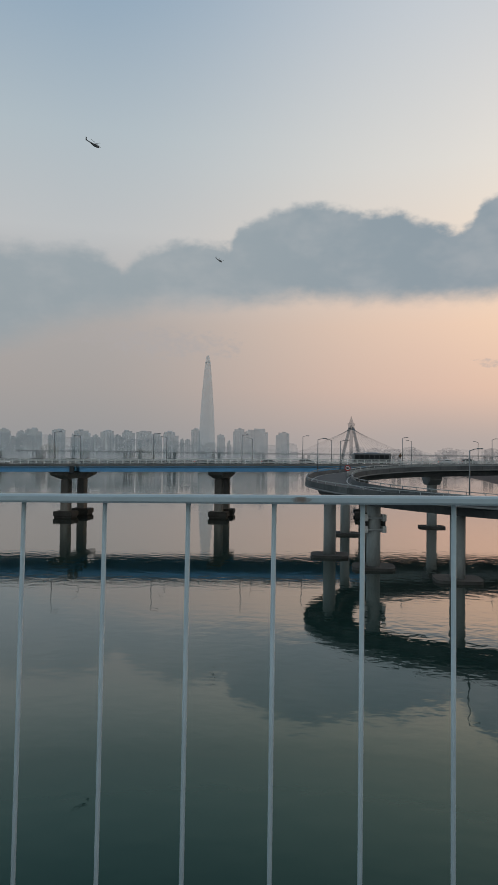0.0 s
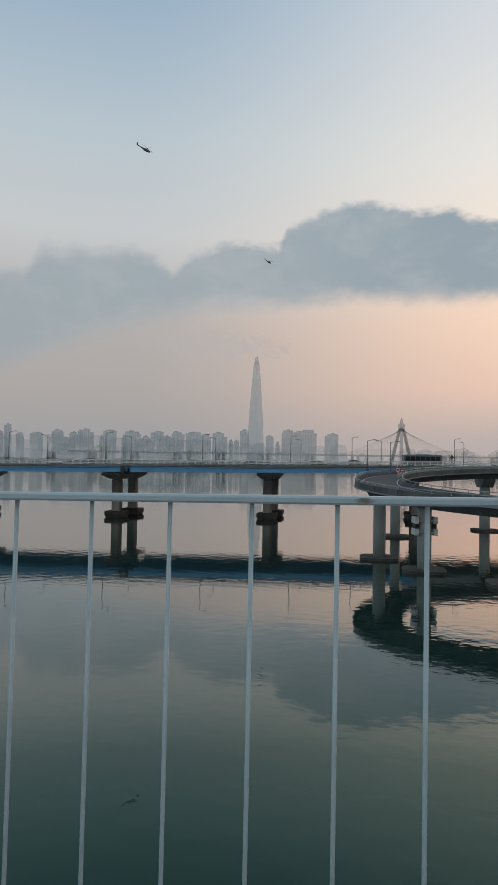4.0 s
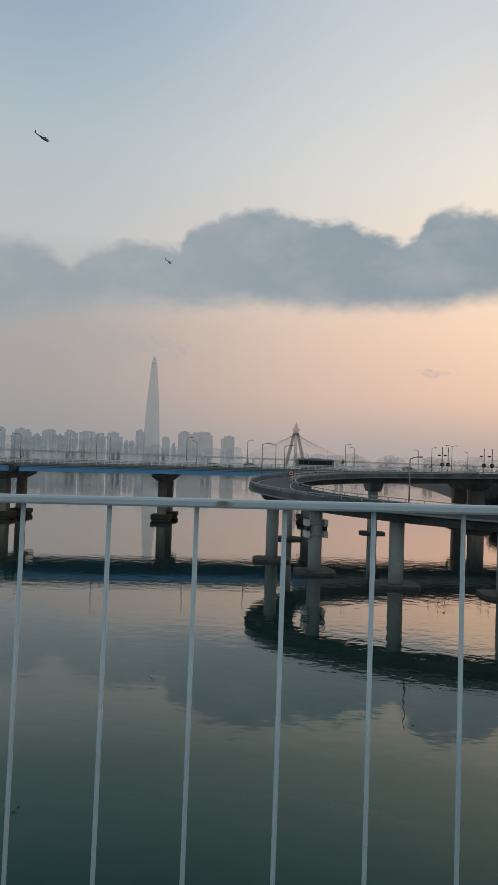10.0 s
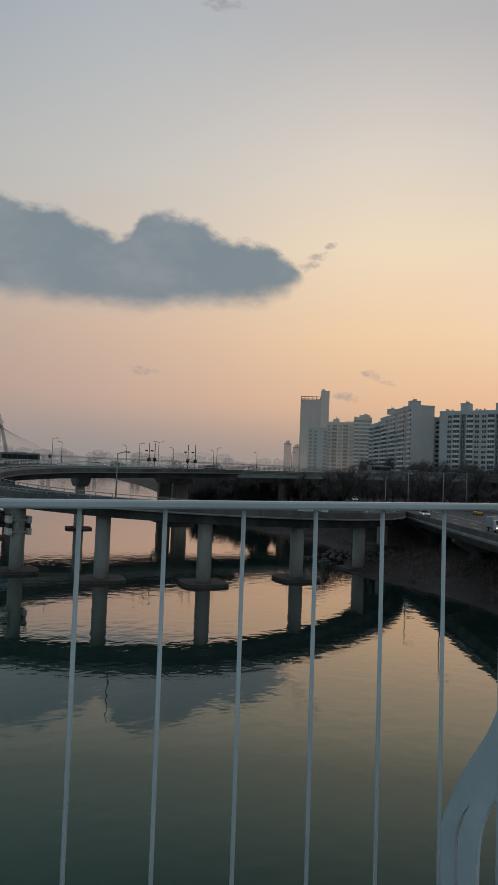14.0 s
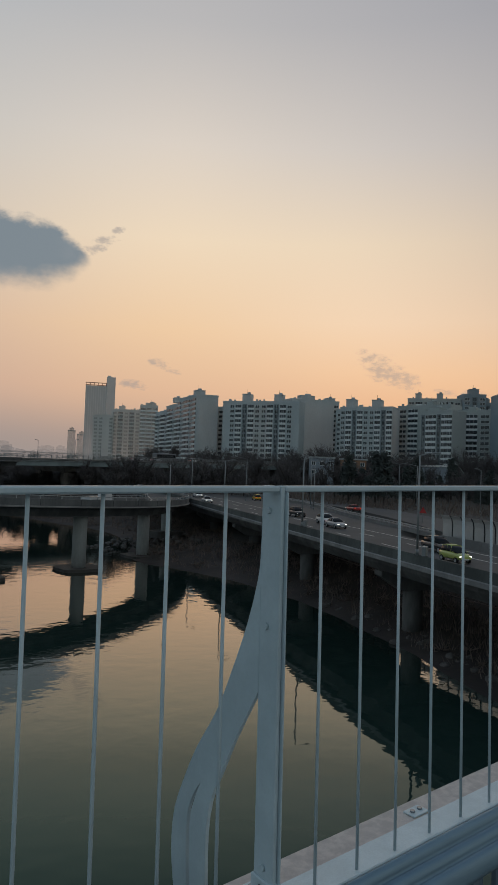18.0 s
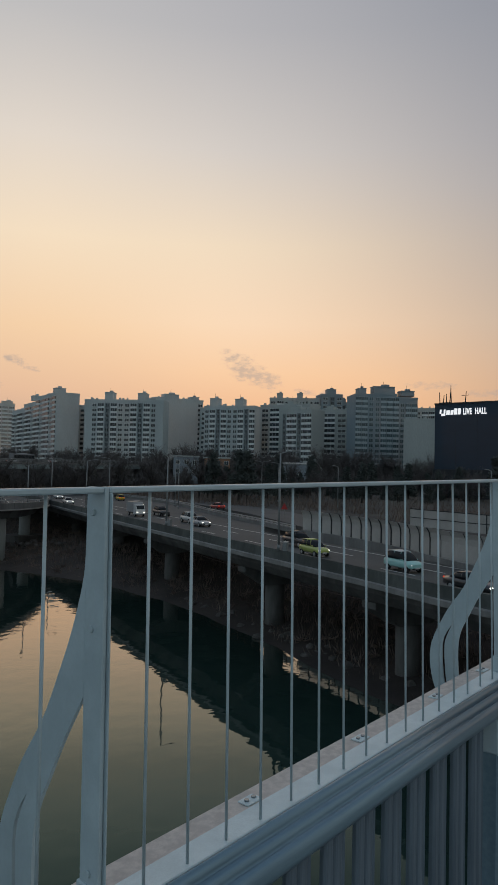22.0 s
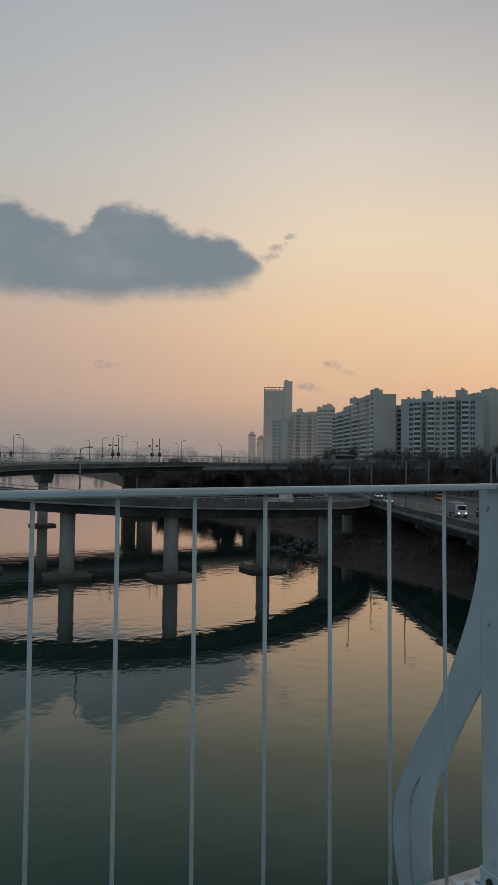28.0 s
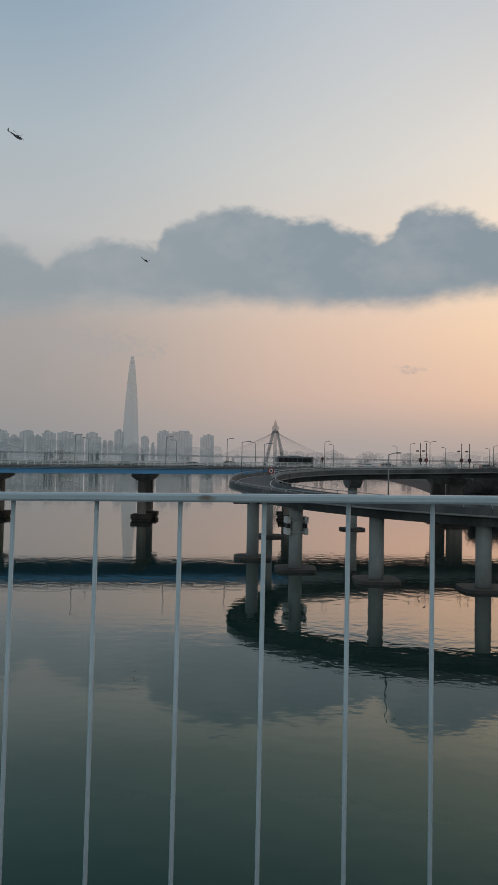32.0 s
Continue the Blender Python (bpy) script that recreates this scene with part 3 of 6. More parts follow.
main_bridge = thing("river_bridge", "long road bridge with blue and grey-green girders", "bridge")
main_turn = Matrix.Rotation(math.atan2(AXIS.y, AXIS.x), 4, "Z")
whole = [main_at(s) for s in range(-200, 461, 20)]
part("deck", loft(bmesh.new(), whole, [(0.6, -0.05), (0.6, -0.26), (0.3, -0.38), (-35.3, -0.38), (-35.6, -0.26), (-35.6, -0.05)]), CONCRETE, main_bridge, "grey concrete deck edge")
part("deck_surface", loft(bmesh.new(), whole, [(0.2, -0.05), (-35.2, -0.05), (-35.2, 0.0), (0.2, 0.0)]), ASPHALT, main_bridge)
for s0, s1, steel, low in ((-200, -1, BLUE_STEEL, -1.85), (1, 77, BLUE_STEEL, -1.85), (79, 133, TEAL_STEEL, -2.6), (135, 300, TEAL_STEEL, -2.1), (301, 460, TEAL_STEEL, -2.1)):
    for lane in range(5):
        y = 0.3 - lane * 8.2
        part("girder", loft(bmesh.new(), [main_at(s0), main_at(s1)], [(y, -0.385), (y - 0.35, -0.385), (y - 0.35, low + 0.1), (y - 0.6, low + 0.1), (y - 0.6, low), (y + 0.25, low), (y + 0.25, low + 0.1), (y, low + 0.1)]), steel, main_bridge)
part("kerb", loft(bmesh.new(), whole, [(0.55, 0.0), (0.2, 0.0), (0.2, 0.25), (0.55, 0.25)]), CONCRETE, main_bridge)
# web stiffeners down the outer girder
me = mesh_of("stiffener", box(bmesh.new(), -0.06, 0.06, -0.12, 0.0, -1.6, -0.4), BLUE_STEEL)
for q in range(-150, 77, 6):
    part("stiffener", me, None, main_bridge, m=Matrix.Translation(main_at(q, -0.302)) @ main_turn)
railing([main_at(s, -0.35, 0.3) for s in range(-200, 131, 2)], 1.05, 2.0, main_bridge, RAIL_WHITE, post=0.11, rails=(1.0, 0.66, 0.32), bar=0.08)
railing([main_at(s, -0.35, 0.3) for s in range(131, 301, 2)], 1.05, 2.0, main_bridge, POLE_GREY, post=0.11, rails=(1.0, 0.66, 0.32), bar=0.07)


def main_pier(x, y, top, wide=2.2, gap=12.5, reach=7.0):
    """A pier of two columns, set square to the stream, under a long crosshead, on stained footings."""
    m = Matrix.Translation((x, y, 0))
    half = wide / 2
    prism_out = [(-reach, top), (gap + reach, top), (gap + reach, top - 0.8), (gap + 2.2, top - 1.9), (-2.2, top - 1.9), (-reach, top - 0.8)]
    bm = prism(bmesh.new(), prism_out, -half - 0.9, half + 0.9, "x")
    for v in bm.verts:
        if v.co.z < top - 1.0:
            v.co.x *= half / (half + 0.7)
    bmesh.ops.bevel(bm, geom=bm.edges[:], offset=0.1, segments=1, affect="EDGES")
    part("crosshead", bm, PIER, main_bridge, m=m)
    for y in (0, gap):
        bm = bmesh.new()
        box(bm, -half, half, y - 1.6, y + 1.6, -1, top - 1.91, 0.3)
        part("pier_column", bm, PIER, main_bridge, m=m)
        bm = bmesh.new()
        box(bm, -half - 1.6, half + 1.6, y - 2.7, y + 2.7, 0.35, 1.75, 0.2)
        box(bm, -half - 1.3, half + 1.3, y - 2.4, y + 2.4, -1.0, 0.349)
        part("pier_footing", bm, FOOTING, main_bridge, "black stained footing", m=m)
        for side in (-1, 1):
            part("bearing", box(bmesh.new(), side * (half + 0.2) - 0.35, side * (half + 0.2) + 0.35, y - 0.5, y + 0.5, top + 0.002, top + 0.28), DARK_METAL, main_bridge, m=m)


for k in range(-3, 3):
    main_pier(-74.6 + 41.3 * k, 185 + 9.9 * k, 12.55 + CLIMB * 42 * k)
for k in range(6):
    main_pier(58.1 + 39.5 * k, 208 + 8.6 * k, (13.4 if k == 0 else 13.9) + CLIMB * 41 * k, 4.2, 19.5, 3.5)
# joint brackets hanging on the girder ends over the piers
for s in (-1.0, 78.0, 134.0):
    part("joint_bracket", box(bmesh.new(), -0.55, 0.55, -0.3, 0.0, -2.3, -0.1, 0.05), DARK_METAL, main_bridge, m=Matrix.Translation(main_at(s, -0.3)) @ main_turn)
# drain pipes and cable trays along the girder face
part("service_pipe", loft(bmesh.new(), [main_at(q, -0.5, -0.62) for q in range(-200, 301, 20)], [(0.09 * math.cos(k * math.pi / 4), 0.09 * math.sin(k * math.pi / 4)) for k in range(8)]), POLE_GREY, main_bridge)


# the loop ramp
LOOP = [(70, 194, 15.9), (52, 187, 15.5), (34, 180, 15.0), (18, 172.5, 14.6), (6.6, 162, 14.0), (0.2, 149, 13.4), (-1.8, 134, 12.75), (-1.0, 119.7, 12.15), (5, 107.3, 11.5), (15.9, 98.0, 10.9), (29.4, 93.0, 10.4),
        (45, 95.5, 9.8), (61, 104.3, 9.2), (74, 117.5, 8.8), (83, 133, 8.5), (91.5, 149, 8.26), (100, 171, 8.25)]
loop_path = smooth_path(LOOP, 1.5)
ramp = thing("loop_ramp", "curved concrete loop ramp descending from the bridge to the riverside road", "ramp")
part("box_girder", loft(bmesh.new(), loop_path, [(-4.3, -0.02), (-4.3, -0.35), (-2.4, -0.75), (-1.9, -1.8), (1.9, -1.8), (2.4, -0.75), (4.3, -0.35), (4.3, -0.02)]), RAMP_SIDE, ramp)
part("ramp_surface", loft(bmesh.new(), loop_path, [(-3.9, -0.02), (3.9, -0.02), (3.9, 0.02), (-3.9, 0.02)]), ASPHALT, ramp)
for side in (-1, 1):
    edge = [(side * 4.32, -0.4), (side * 4.32, 0.75), (side * 4.1, 0.75), (side * 3.9, 0.1), (side * 3.9, -0.019)]
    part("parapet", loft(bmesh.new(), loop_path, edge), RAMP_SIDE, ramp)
    railing(offset_path(loop_path, side * 4.2, 0.75), 0.42, 2.2, ramp, GALVANISED, post=0.05, rails=(1.0,), bar=0.055)
    part("drip_ledge", loft(bmesh.new(), loop_path, [(side * 4.33, -0.42), (side * 4.45, -0.42), (side * 4.45, -0.26), (side * 4.33, -0.2)]), CONCRETE, ramp, "grey ledge under the parapet")
    joint = mesh_of("parapet_joint", box(bmesh.new(), -0.03, 0.03, -0.012, 0.012, -0.18, 0.74), DARK_METAL)
    for k, (p, r, d) in enumerate(along(loop_path)):
        if k % 4 == 2:
            part("parapet_joint", joint, None, ramp, m=Matrix.Translation(p + r * side * 4.325) @ Matrix.Rotation(math.atan2(d.y, d.x), 4, "Z"))
    part("edge_line", loft(bmesh.new(), offset_path(loop_path, side * 3.3, 0.024), [(-0.1, -0.004), (0.1, -0.004), (0.1, 0.004), (-0.1, 0.004)]), LINE_PAINT, ramp)


def ramp_pier(x, y, soffit, cap_z=0.0, r=1.05, mat=CONCRETE_PALE):
    """A round column on a slab with rounded ends, just above the water."""
    bm = rod(bmesh.new(), (x, y, cap_z - 1.0), (x, y, soffit), r, sides=28)
    part("ramp_column", bm, mat, ramp)
    bm = bmesh.new()
    outline = []
    for k in range(16):
        a = k * 2 * math.pi / 16
        outline.append((x + 3.25 * math.copysign(abs(math.cos(a)) ** 0.45, math.cos(a)), y + 3.1 * math.copysign(abs(math.sin(a)) ** 0.45, math.sin(a))))
    prism(bm, outline, cap_z - 0.9, cap_z + 0.42, "z")
    part("pile_cap", bm, FOOTING, ramp, "dark tide-stained pile cap")


for x, y, soffit in ((-1.7, 119.7, 10.5), (5, 107.3, 9.8), (15.9, 98.0, 9.2), (29.4, 93.0, 8.7), (45, 95.5, 8.1), (61, 104.3, 7.5)):
    ramp_pier(x, y, soffit)
part("crosshead", box(bmesh.new(), -5.2, 1.8, 118.9, 120.5, 9.35, 10.3, 0.12), CONCRETE_DARK, ramp)
ramp_pier(1.6, 157, 12.2)
ramp_pier(74, 117.5, 7.1, 2.5)
for x, y in ((23.7, 179.5),):
    ramp_pier(x, y, 10.8, r=1.25)
    m = Matrix.Translation((x, y, 0)) @ main_turn
    bm = prism(bmesh.new(), [(-3.2, 13.1), (3.2, 13.1), (3.2, 12.2), (1.6, 10.8), (-1.6, 10.8), (-3.2, 12.2)], -1.5, 1.5, "x")
    part("hammerhead", bm, CONCRETE, ramp, m=m)


# ---- the railing beside the walkway ----
SLOPE = 0.013
PITCH = 0.15
BAY = 17 * PITCH
TOP = 16.0


def bay_at(k):
    return Matrix.Translation((k * BAY + 0.006, 0, TOP + k * BAY * SLOPE + 0.002))


def follow_slope(bay, lean=0.0):
    """Lets a level bay rise with the bridge, its uprights staying upright; lean tips it outward."""
    done = set()
    for ob in bay.children:
        ob.location.y += lean * ob.location.z
        ob.location.z += SLOPE * ob.location.x
        if ob.data.name not in done:
            done.add(ob.data.name)
            for v in ob.data.vertices:
                v.co.y += lean * v.co.z
                v.co.z += SLOPE * v.co.x
    return bay


def fin_outline():
    """The curved arm: outer edge down, inner edge back up."""
    outer = [(0.046, 0.0), (0.048, -0.14), (0.057, -0.212), (0.094, -0.326), (0.148, -0.447), (0.207, -0.563), (0.293, -0.686), (0.352, -0.795), (0.388, -0.882), (0.397, -0.975), (0.383, -1.07), (0.35, -1.16)]
    inner = [(0.20, -1.16), (0.225, -1.07), (0.238, -1.0), (0.239, -0.88), (0.221, -0.79), (0.178, -0.705), (0.126, -0.605), (0.046, -0.474)]
    return rounded(outer), rounded(inner)


def rounded(points, n=4):
    """Extra points on a smooth curve through the given ones."""
    pts = [Vector((*p, 0)) for p in points]
    pts = [2 * pts[0] - pts[1]] + pts + [2 * pts[-1] - pts[-2]]
    out = []
    for a, b, c, d in zip(pts, pts[1:], pts[2:], pts[3:]):
        for k in range(n):
            q = k / n
            v = 0.5 * ((2 * b) + (c - a) * q + (2 * a - 5 * b + 4 * c - d) * q * q + (3 * b - a - 3 * c + d) * q ** 3)
            out.append((v.x, v.y))
    return out + [tuple(points[-1])]


def upper_railing():
    """One bay: post with curved arm, top rail, thin rods."""
    bay = thing("safety_railing", "pale blue-grey steel railing of thin rods with a curved arm", "railing", bay_at(0), "railing bays along the walkway")
    bm = bmesh.new()
    box(bm, 0.012, BAY - 0.006, -0.019, 0.019, 0.0, 0.0145, 0.0035)
    part("top_rail", bm, PAINT, bay)
    me = mesh_of("baluster", rod(bmesh.new(), (0, 0, -0.962), (0, 0, -0.0005), 0.0042, sides=10), PAINT)
    for k in range(1, 17):
        part("baluster", me, None, bay, m=Matrix.Translation((k * PITCH, 0, 0)))
    post = part("post", box(bmesh.new(), -0.006, 0.006, -0.022, 0.046, -0.90, 0.0145, 0.002), PAINT, bay)
    part("post_flange", box(bmesh.new(), 0.0075, 0.0115, -0.03, 0.016, -0.90, 0.0, 0.001), PAINT, bay)
    outer, inner = fin_outline()
    bm = bmesh.new()
    # the arm forks round a long slit below its bend
    prism(bm, outer[:25] + [(0.268, -0.762), (0.221, -0.79)] + inner[17:], -0.005, 0.005, "x")
    part("curved_arm", bm, PAINT, bay)
    bm = bmesh.new()
    prism(bm, outer[24:] + rounded([(0.30, -1.16), (0.322, -1.03), (0.326, -0.884), (0.305, -0.815), (0.268, -0.762)]), -0.005, 0.005, "x")
    part("outer_prong", bm, PAINT, bay)
    bm = bmesh.new()
    prism(bm, rounded([(0.268, -0.762), (0.297, -0.823), (0.313, -0.884), (0.308, -1.03), (0.286, -1.16)]) + inner[:17], -0.005, 0.005, "x")
    part("inner_prong", bm, PAINT, bay)
    part("foot_bracket", box(bmesh.new(), -0.0125, 0.0145, -0.034, 0.05, -0.963, -0.885, 0.003), PAINT, bay)
    nut = rod(bmesh.new(), (-0.0062, 0, 0), (-0.0125, 0, 0), 0.0085, 0.0075, sides=8)
    me = mesh_of("bolt", nut, PAINT)
    for y, z in ((0.02, -0.315), (0.02, -0.045), (0.012, -0.862)):
        part("bolt", me, None, bay, m=Matrix.Translation((0, y, z)))
    me = mesh_of("bolt", rod(bmesh.new(), (-0.0062, 0, 0), (-0.0145, 0, 0), 0.0085, 0.0075, sides=6), DARK_METAL)
    for y, z in ((0.012, -0.905), (0.012, -0.94)):
        part("bolt", me, None, bay, m=Matrix.Translation((-0.0065, y, z)))
    return bay


def lower_railing():
    """One bay: triple-moulded handrail, fluted slats, stout post with a cap bracket."""
    bay = thing("handrail_barrier", "blue-grey aluminium handrail with fluted vertical slats", "railing", bay_at(0), "handrail bays along the walkway")
    bm = bmesh.new()
    outline = []
    for k in range(3):
        # three rolled beads, stepping down towards the walkway
        cy, cz, r = -0.060 - k * 0.037, -0.972 - k * 0.017, 0.0177
        for j in range(8):
            t = math.radians(2 + j * 25)
            outline.append((cy + r * math.cos(t), cz + r * math.sin(t)))
    outline += [(-0.158, -1.02), (-0.15, -1.045), (-0.05, -1.045), (-0.036, -0.97)]
    prism(bm, outline, 0.001, BAY - 0.001, "x")
    for f in bm.faces:
        f.smooth = len(f.verts) == 4
    part("handrail", bm, ALUMINIUM, bay)
    bm = bmesh.new()
    flute = [(0, -0.096)]
    for k in range(2):
        x = 0.006 + k * 0.062
        flute += [(x, -0.104), (x + 0.008, -0.107), (x + 0.034, -0.107), (x + 0.042, -0.104), (x + 0.048, -0.097), (x + 0.056, -0.097)]
    flute += [(0.132, -0.104), (0.136, -0.1), (0.136, -0.082), (0, -0.082)]
    prism(bm, flute, -1.94, -1.04, "z")
    me = mesh_of("slat", bm, SLAT)
    for x in [0.055 + k * 0.1905 for k in range(11)] + [2.262, 2.422]:
        part("slat", me, None, bay, m=Matrix.Translation((x, 0, 0)) @ Matrix.Diagonal((0.84, 1, 1, 1)))
    part("lower_rail", box(bmesh.new(), 0.001, BAY - 0.001, -0.072, -0.045, -1.86, -1.81, 0.004), ALUMINIUM, bay)
    post = part("barrier_post", box(bmesh.new(), 2.135, 2.235, -0.15, -0.045, -1.98, -1.047, 0.012), ALUMINIUM, bay)
    part("cap_bracket", box(bmesh.new(), 2.127, 2.243, -0.158, -0.04, -1.22, -1.048, 0.014), PAINT, bay)
    return bay


def ledge():
    bay = thing("bridge_ledge", "white painted ledge with bolted clamp plates along the bridge edge", "ledge", bay_at(0), "ledge pieces along the walkway")
    part("channel", box(bmesh.new(), 0.001, BAY - 0.001, -0.036, 0.055, -1.0, -0.963, 0.003), LEDGE_PAINT, bay)
    part("coping", box(bmesh.new(), 0.0015, BAY - 0.0015, 0.0555, 0.168, -1.03, -0.985, 0.006), LEDGE_STONE, bay)
    me = mesh_of("clamp_plate", box(bmesh.new(), -0.035, 0.035, -0.022, 0.022, 0, 0.005, 0.001), LEDGE_PAINT)
    nut = mesh_of("bolt", rod(bmesh.new(), (0, 0, 0.005), (0, 0, 0.011), 0.008, sides=6), STEEL)
    for k in range(4):
        at = 0.005 + k * 0.665
        plate = part("clamp_plate", me, None, bay, m=Matrix.Translation((at + 0.03, 0.105, -0.984)))
        for dx in (-0.017, 0.017):
            part("bolt", nut, None, plate, m=Matrix.Translation((dx, 0, 0)))
    for x in (0.06, 1.3):
        part("bracket", prism(bmesh.new(), [(0.02, -1.76), (0.02, -1.032), (0.15, -1.032), (0.05, -1.3)], x, x + 0.012, "x"), GALVANISED, bay)
    return bay


for build, lean in ((upper_railing, 0.018), (lower_railing, 0.0), (ledge, 0.0)):
    first = follow_slope(build(), lean)
    for k in (-3, -2, -1, 1, 2, 3):
        copy_thing(first, bay_at(k))


def rust_wash():
    """The rail's paint, bled through by a soft brown stain round one spot."""
    mat = bpy.data.materials.new("rust_washed_paint")
    mat.use_nodes = True
    n = Nodes(mat.node_tree)
    at = n.add("ShaderNodeTexCoord").outputs["Object"]
    spot = n.add("ShaderNodeVectorMath", Vector=n.add("ShaderNodeMapping", Vector=at, Scale=(50, 0, 105)).outputs[0])
    spot.operation = "LENGTH"
    grain = n.add("ShaderNodeTexNoise", Vector=at, Scale=160.0, Detail=4.0).outputs[0]
    bled = n.step(n.math("ADD", spot.outputs["Value"], n.math("MULTIPLY", n.math("SUBTRACT", grain, 0.5), 1.1)), 1.05, 0.1)
    col = n.mix(n.math("MULTIPLY", bled, 0.8), (0.34, 0.405, 0.43), (0.15, 0.09, 0.055))
    bsdf = n.add("ShaderNodeBsdfPrincipled", Base_Color=col, Roughness=0.5)
    n.put(n.add("ShaderNodeOutputMaterial").inputs[0], bsdf.outputs[0])
    return mat


stain = bmesh.new()
bmesh.ops.create_circle(stain, cap_ends=True, segments=28, radius=1.0, matrix=Matrix.Rotation(radians(90), 4, "X"))
for v in stain.verts:
    v.co = (v.co.x * 0.0175 * (1 + 0.12 * math.sin(v.co.z * 5)), 0.0, v.co.z * 0.0052)
tagged(part("rust_stain", stain, rust_wash(), m=Matrix.Translation((-10 * PITCH + 0.053, -0.0193, TOP - 0.0095))), "soft brown rust stain on the top rail", "stain")

# the walkway and the deck of the near bridge, under and behind the camera
deck_m = Matrix(((1, 0, 0, 0), (0, 1, 0, 0), (SLOPE, 0, 1, TOP), (0, 0, 0, 1)))
tagged(part("walkway", box(bmesh.new(), -60, 60, -3.2, 0.015, -2.7, -1.98), CONCRETE_PALE, m=deck_m), "grey paved footway of the near bridge", "walkway", kind="structure")
tagged(part("carriageway", box(bmesh.new(), -60, 60, -22, -3.205, -2.9, -2.12), ASPHALT, m=deck_m), "asphalt carriageway of the near bridge", "road", kind="structure")


# ---- bridge furniture ----
def street_lamp(label, height, arms, m, group="", lit=False):
    lamp = thing("street_lamp", label, "street lamp", m, group)
    part("pole", rod(bmesh.new(), (0, 0, 0), (0, 0, height), 0.11, 0.07, 10), POLE_GREY, lamp)
    part("base_plate", rod(bmesh.new(), (0, 0, 0), (0, 0, 0.5), 0.17, 0.16, 10), POLE_GREY, lamp)
    for side in arms:
        part("arm", tube(bmesh.new(), [(0, 0, height - 0.05), (side * 0.7, 0, height + 0.18), (side * 1.5, 0, height + 0.25)], 0.06, 6), POLE_GREY, lamp)
        part("lamp_head", box(bmesh.new(), side * 1.5 - 0.4, side * 1.5 + 0.4, -0.16, 0.16, height + 0.17, height + 0.34, 0.05), LAMP_LIT if lit else POLE_GREY, lamp)
    return lamp


for s in (-92, -58, -31, -5.7, 19.8, 43.1, 59.4, 86.7, 111.9, 137.8, 166.4, 192):
    street_lamp("grey street lamp with one arm at the near bridge kerb", 8.2 - CLIMB * s, (1,), Matrix.Translation(main_at(s, 0.6, 0.0)) @ main_turn @ pose(0, 0, 0, 0, 0, 20), "bridge lamps")
for s in (-80, -52, -27, -2.4, 22.6, 48.0, 72, 96.8, 117.8, 134.5, 150, 168, 195, 225):
    street_lamp("grey street lamp with one arm at the far bridge kerb", 8.1 - CLIMB * s, (1,), Matrix.Translation(main_at(s, 23.4, 0.0)) @ main_turn @ pose(0, 0, 0, 0, 0, 200), "bridge lamps")
street_lamp("tall grey lamp standing inside the loop ramp edge", 6.7, (1,), stand(16.6, 93.4, 11.2, 20), "ramp lamps")
street_lamp("grey lamp with a long arm at the ramp head", 7.0, (1,), stand(-4.5, 150, 14.0, 10), "ramp lamps")
street_lamp("grey lamp with a long arm at the ramp head", 6.6, (1,), stand(0.3, 147, 14.0, 10), "ramp lamps")
street_lamp("slim grey lamp on the outer ramp parapet", 6.5, (1,), stand(66.5, 105.0, 9.3, 60), "ramp lamps")
street_lamp("double-armed lamp on the bridge median", 8.0, (-1, 1), Matrix.Translation(main_at(123, 11, 0.0)) @ main_turn, "bridge lamps")


def signal_mast(m):
    mast = thing("signal_mast", "dark pole with signal boxes on the bridge deck", "traffic signal", m)
    part("pole", rod(bmesh.new(), (0, 0, 0), (0, 0, 7.4), 0.13, 0.1, 10), DARK_METAL, mast)
    part("signal_box", box(bmesh.new(), -0.5, 0.5, -0.2, 0.2, 2.0, 3.0, 0.06), DARK_METAL, mast)
    part("camera_box", box(bmesh.new(), -1.3, -0.5, -0.15, 0.15, 4.9, 5.3, 0.05), DARK_METAL, mast)
    part("signal_light", rod(bmesh.new(), (0, -0.21, 2.5), (0, -0.26, 2.5), 0.07, sides=10), TAILLIGHT, mast)


for s in (115.7, 117.5, 128.5, 131):
    signal_mast(Matrix.Translation(main_at(s, 2.0, 0.0)) @ main_turn)


def diamond_sign(m):
    sign = thing("diamond_sign", "brown diamond warning sign on the bridge rail", "road sign", m)
    part("pole", rod(bmesh.new(), (0, 0, 0), (0, 0, 2.4), 0.05, sides=8), POLE_GREY, sign)
    bm = prism(bmesh.new(), [(0, 1.2), (0.5, 1.9), (0, 2.6), (-0.5, 1.9)], -0.08, -0.05, "y")
    part("plate", bm, RUST, sign)


diamond_sign(Matrix.Translation(main_at(86.0, 0.4, 0.6)) @ main_turn)


def speed_sign(m):
    sign = thing("round_sign", "red-rimmed round traffic sign on the ramp divider", "road sign", m)
    part("pole", rod(bmesh.new(), (0, 0, 0), (0, 0, 3.4), 0.05, sides=8), RAIL_WHITE, sign)
    part("rim", rod(bmesh.new(), (0, -0.06, 1.6), (0, -0.09, 1.6), 0.62, sides=24), RED_PAINT, sign)
    part("face", rod(bmesh.new(), (0, -0.094, 1.6), (0, -0.1, 1.6), 0.42, sides=24), WHITE_PAINT, sign)
    part("legend", box(bmesh.new(), -0.24, 0.24, -0.108, -0.102, 1.45, 1.75), DARK_METAL, sign)


speed_sign(stand(1.7, 141, 13.4, 0))

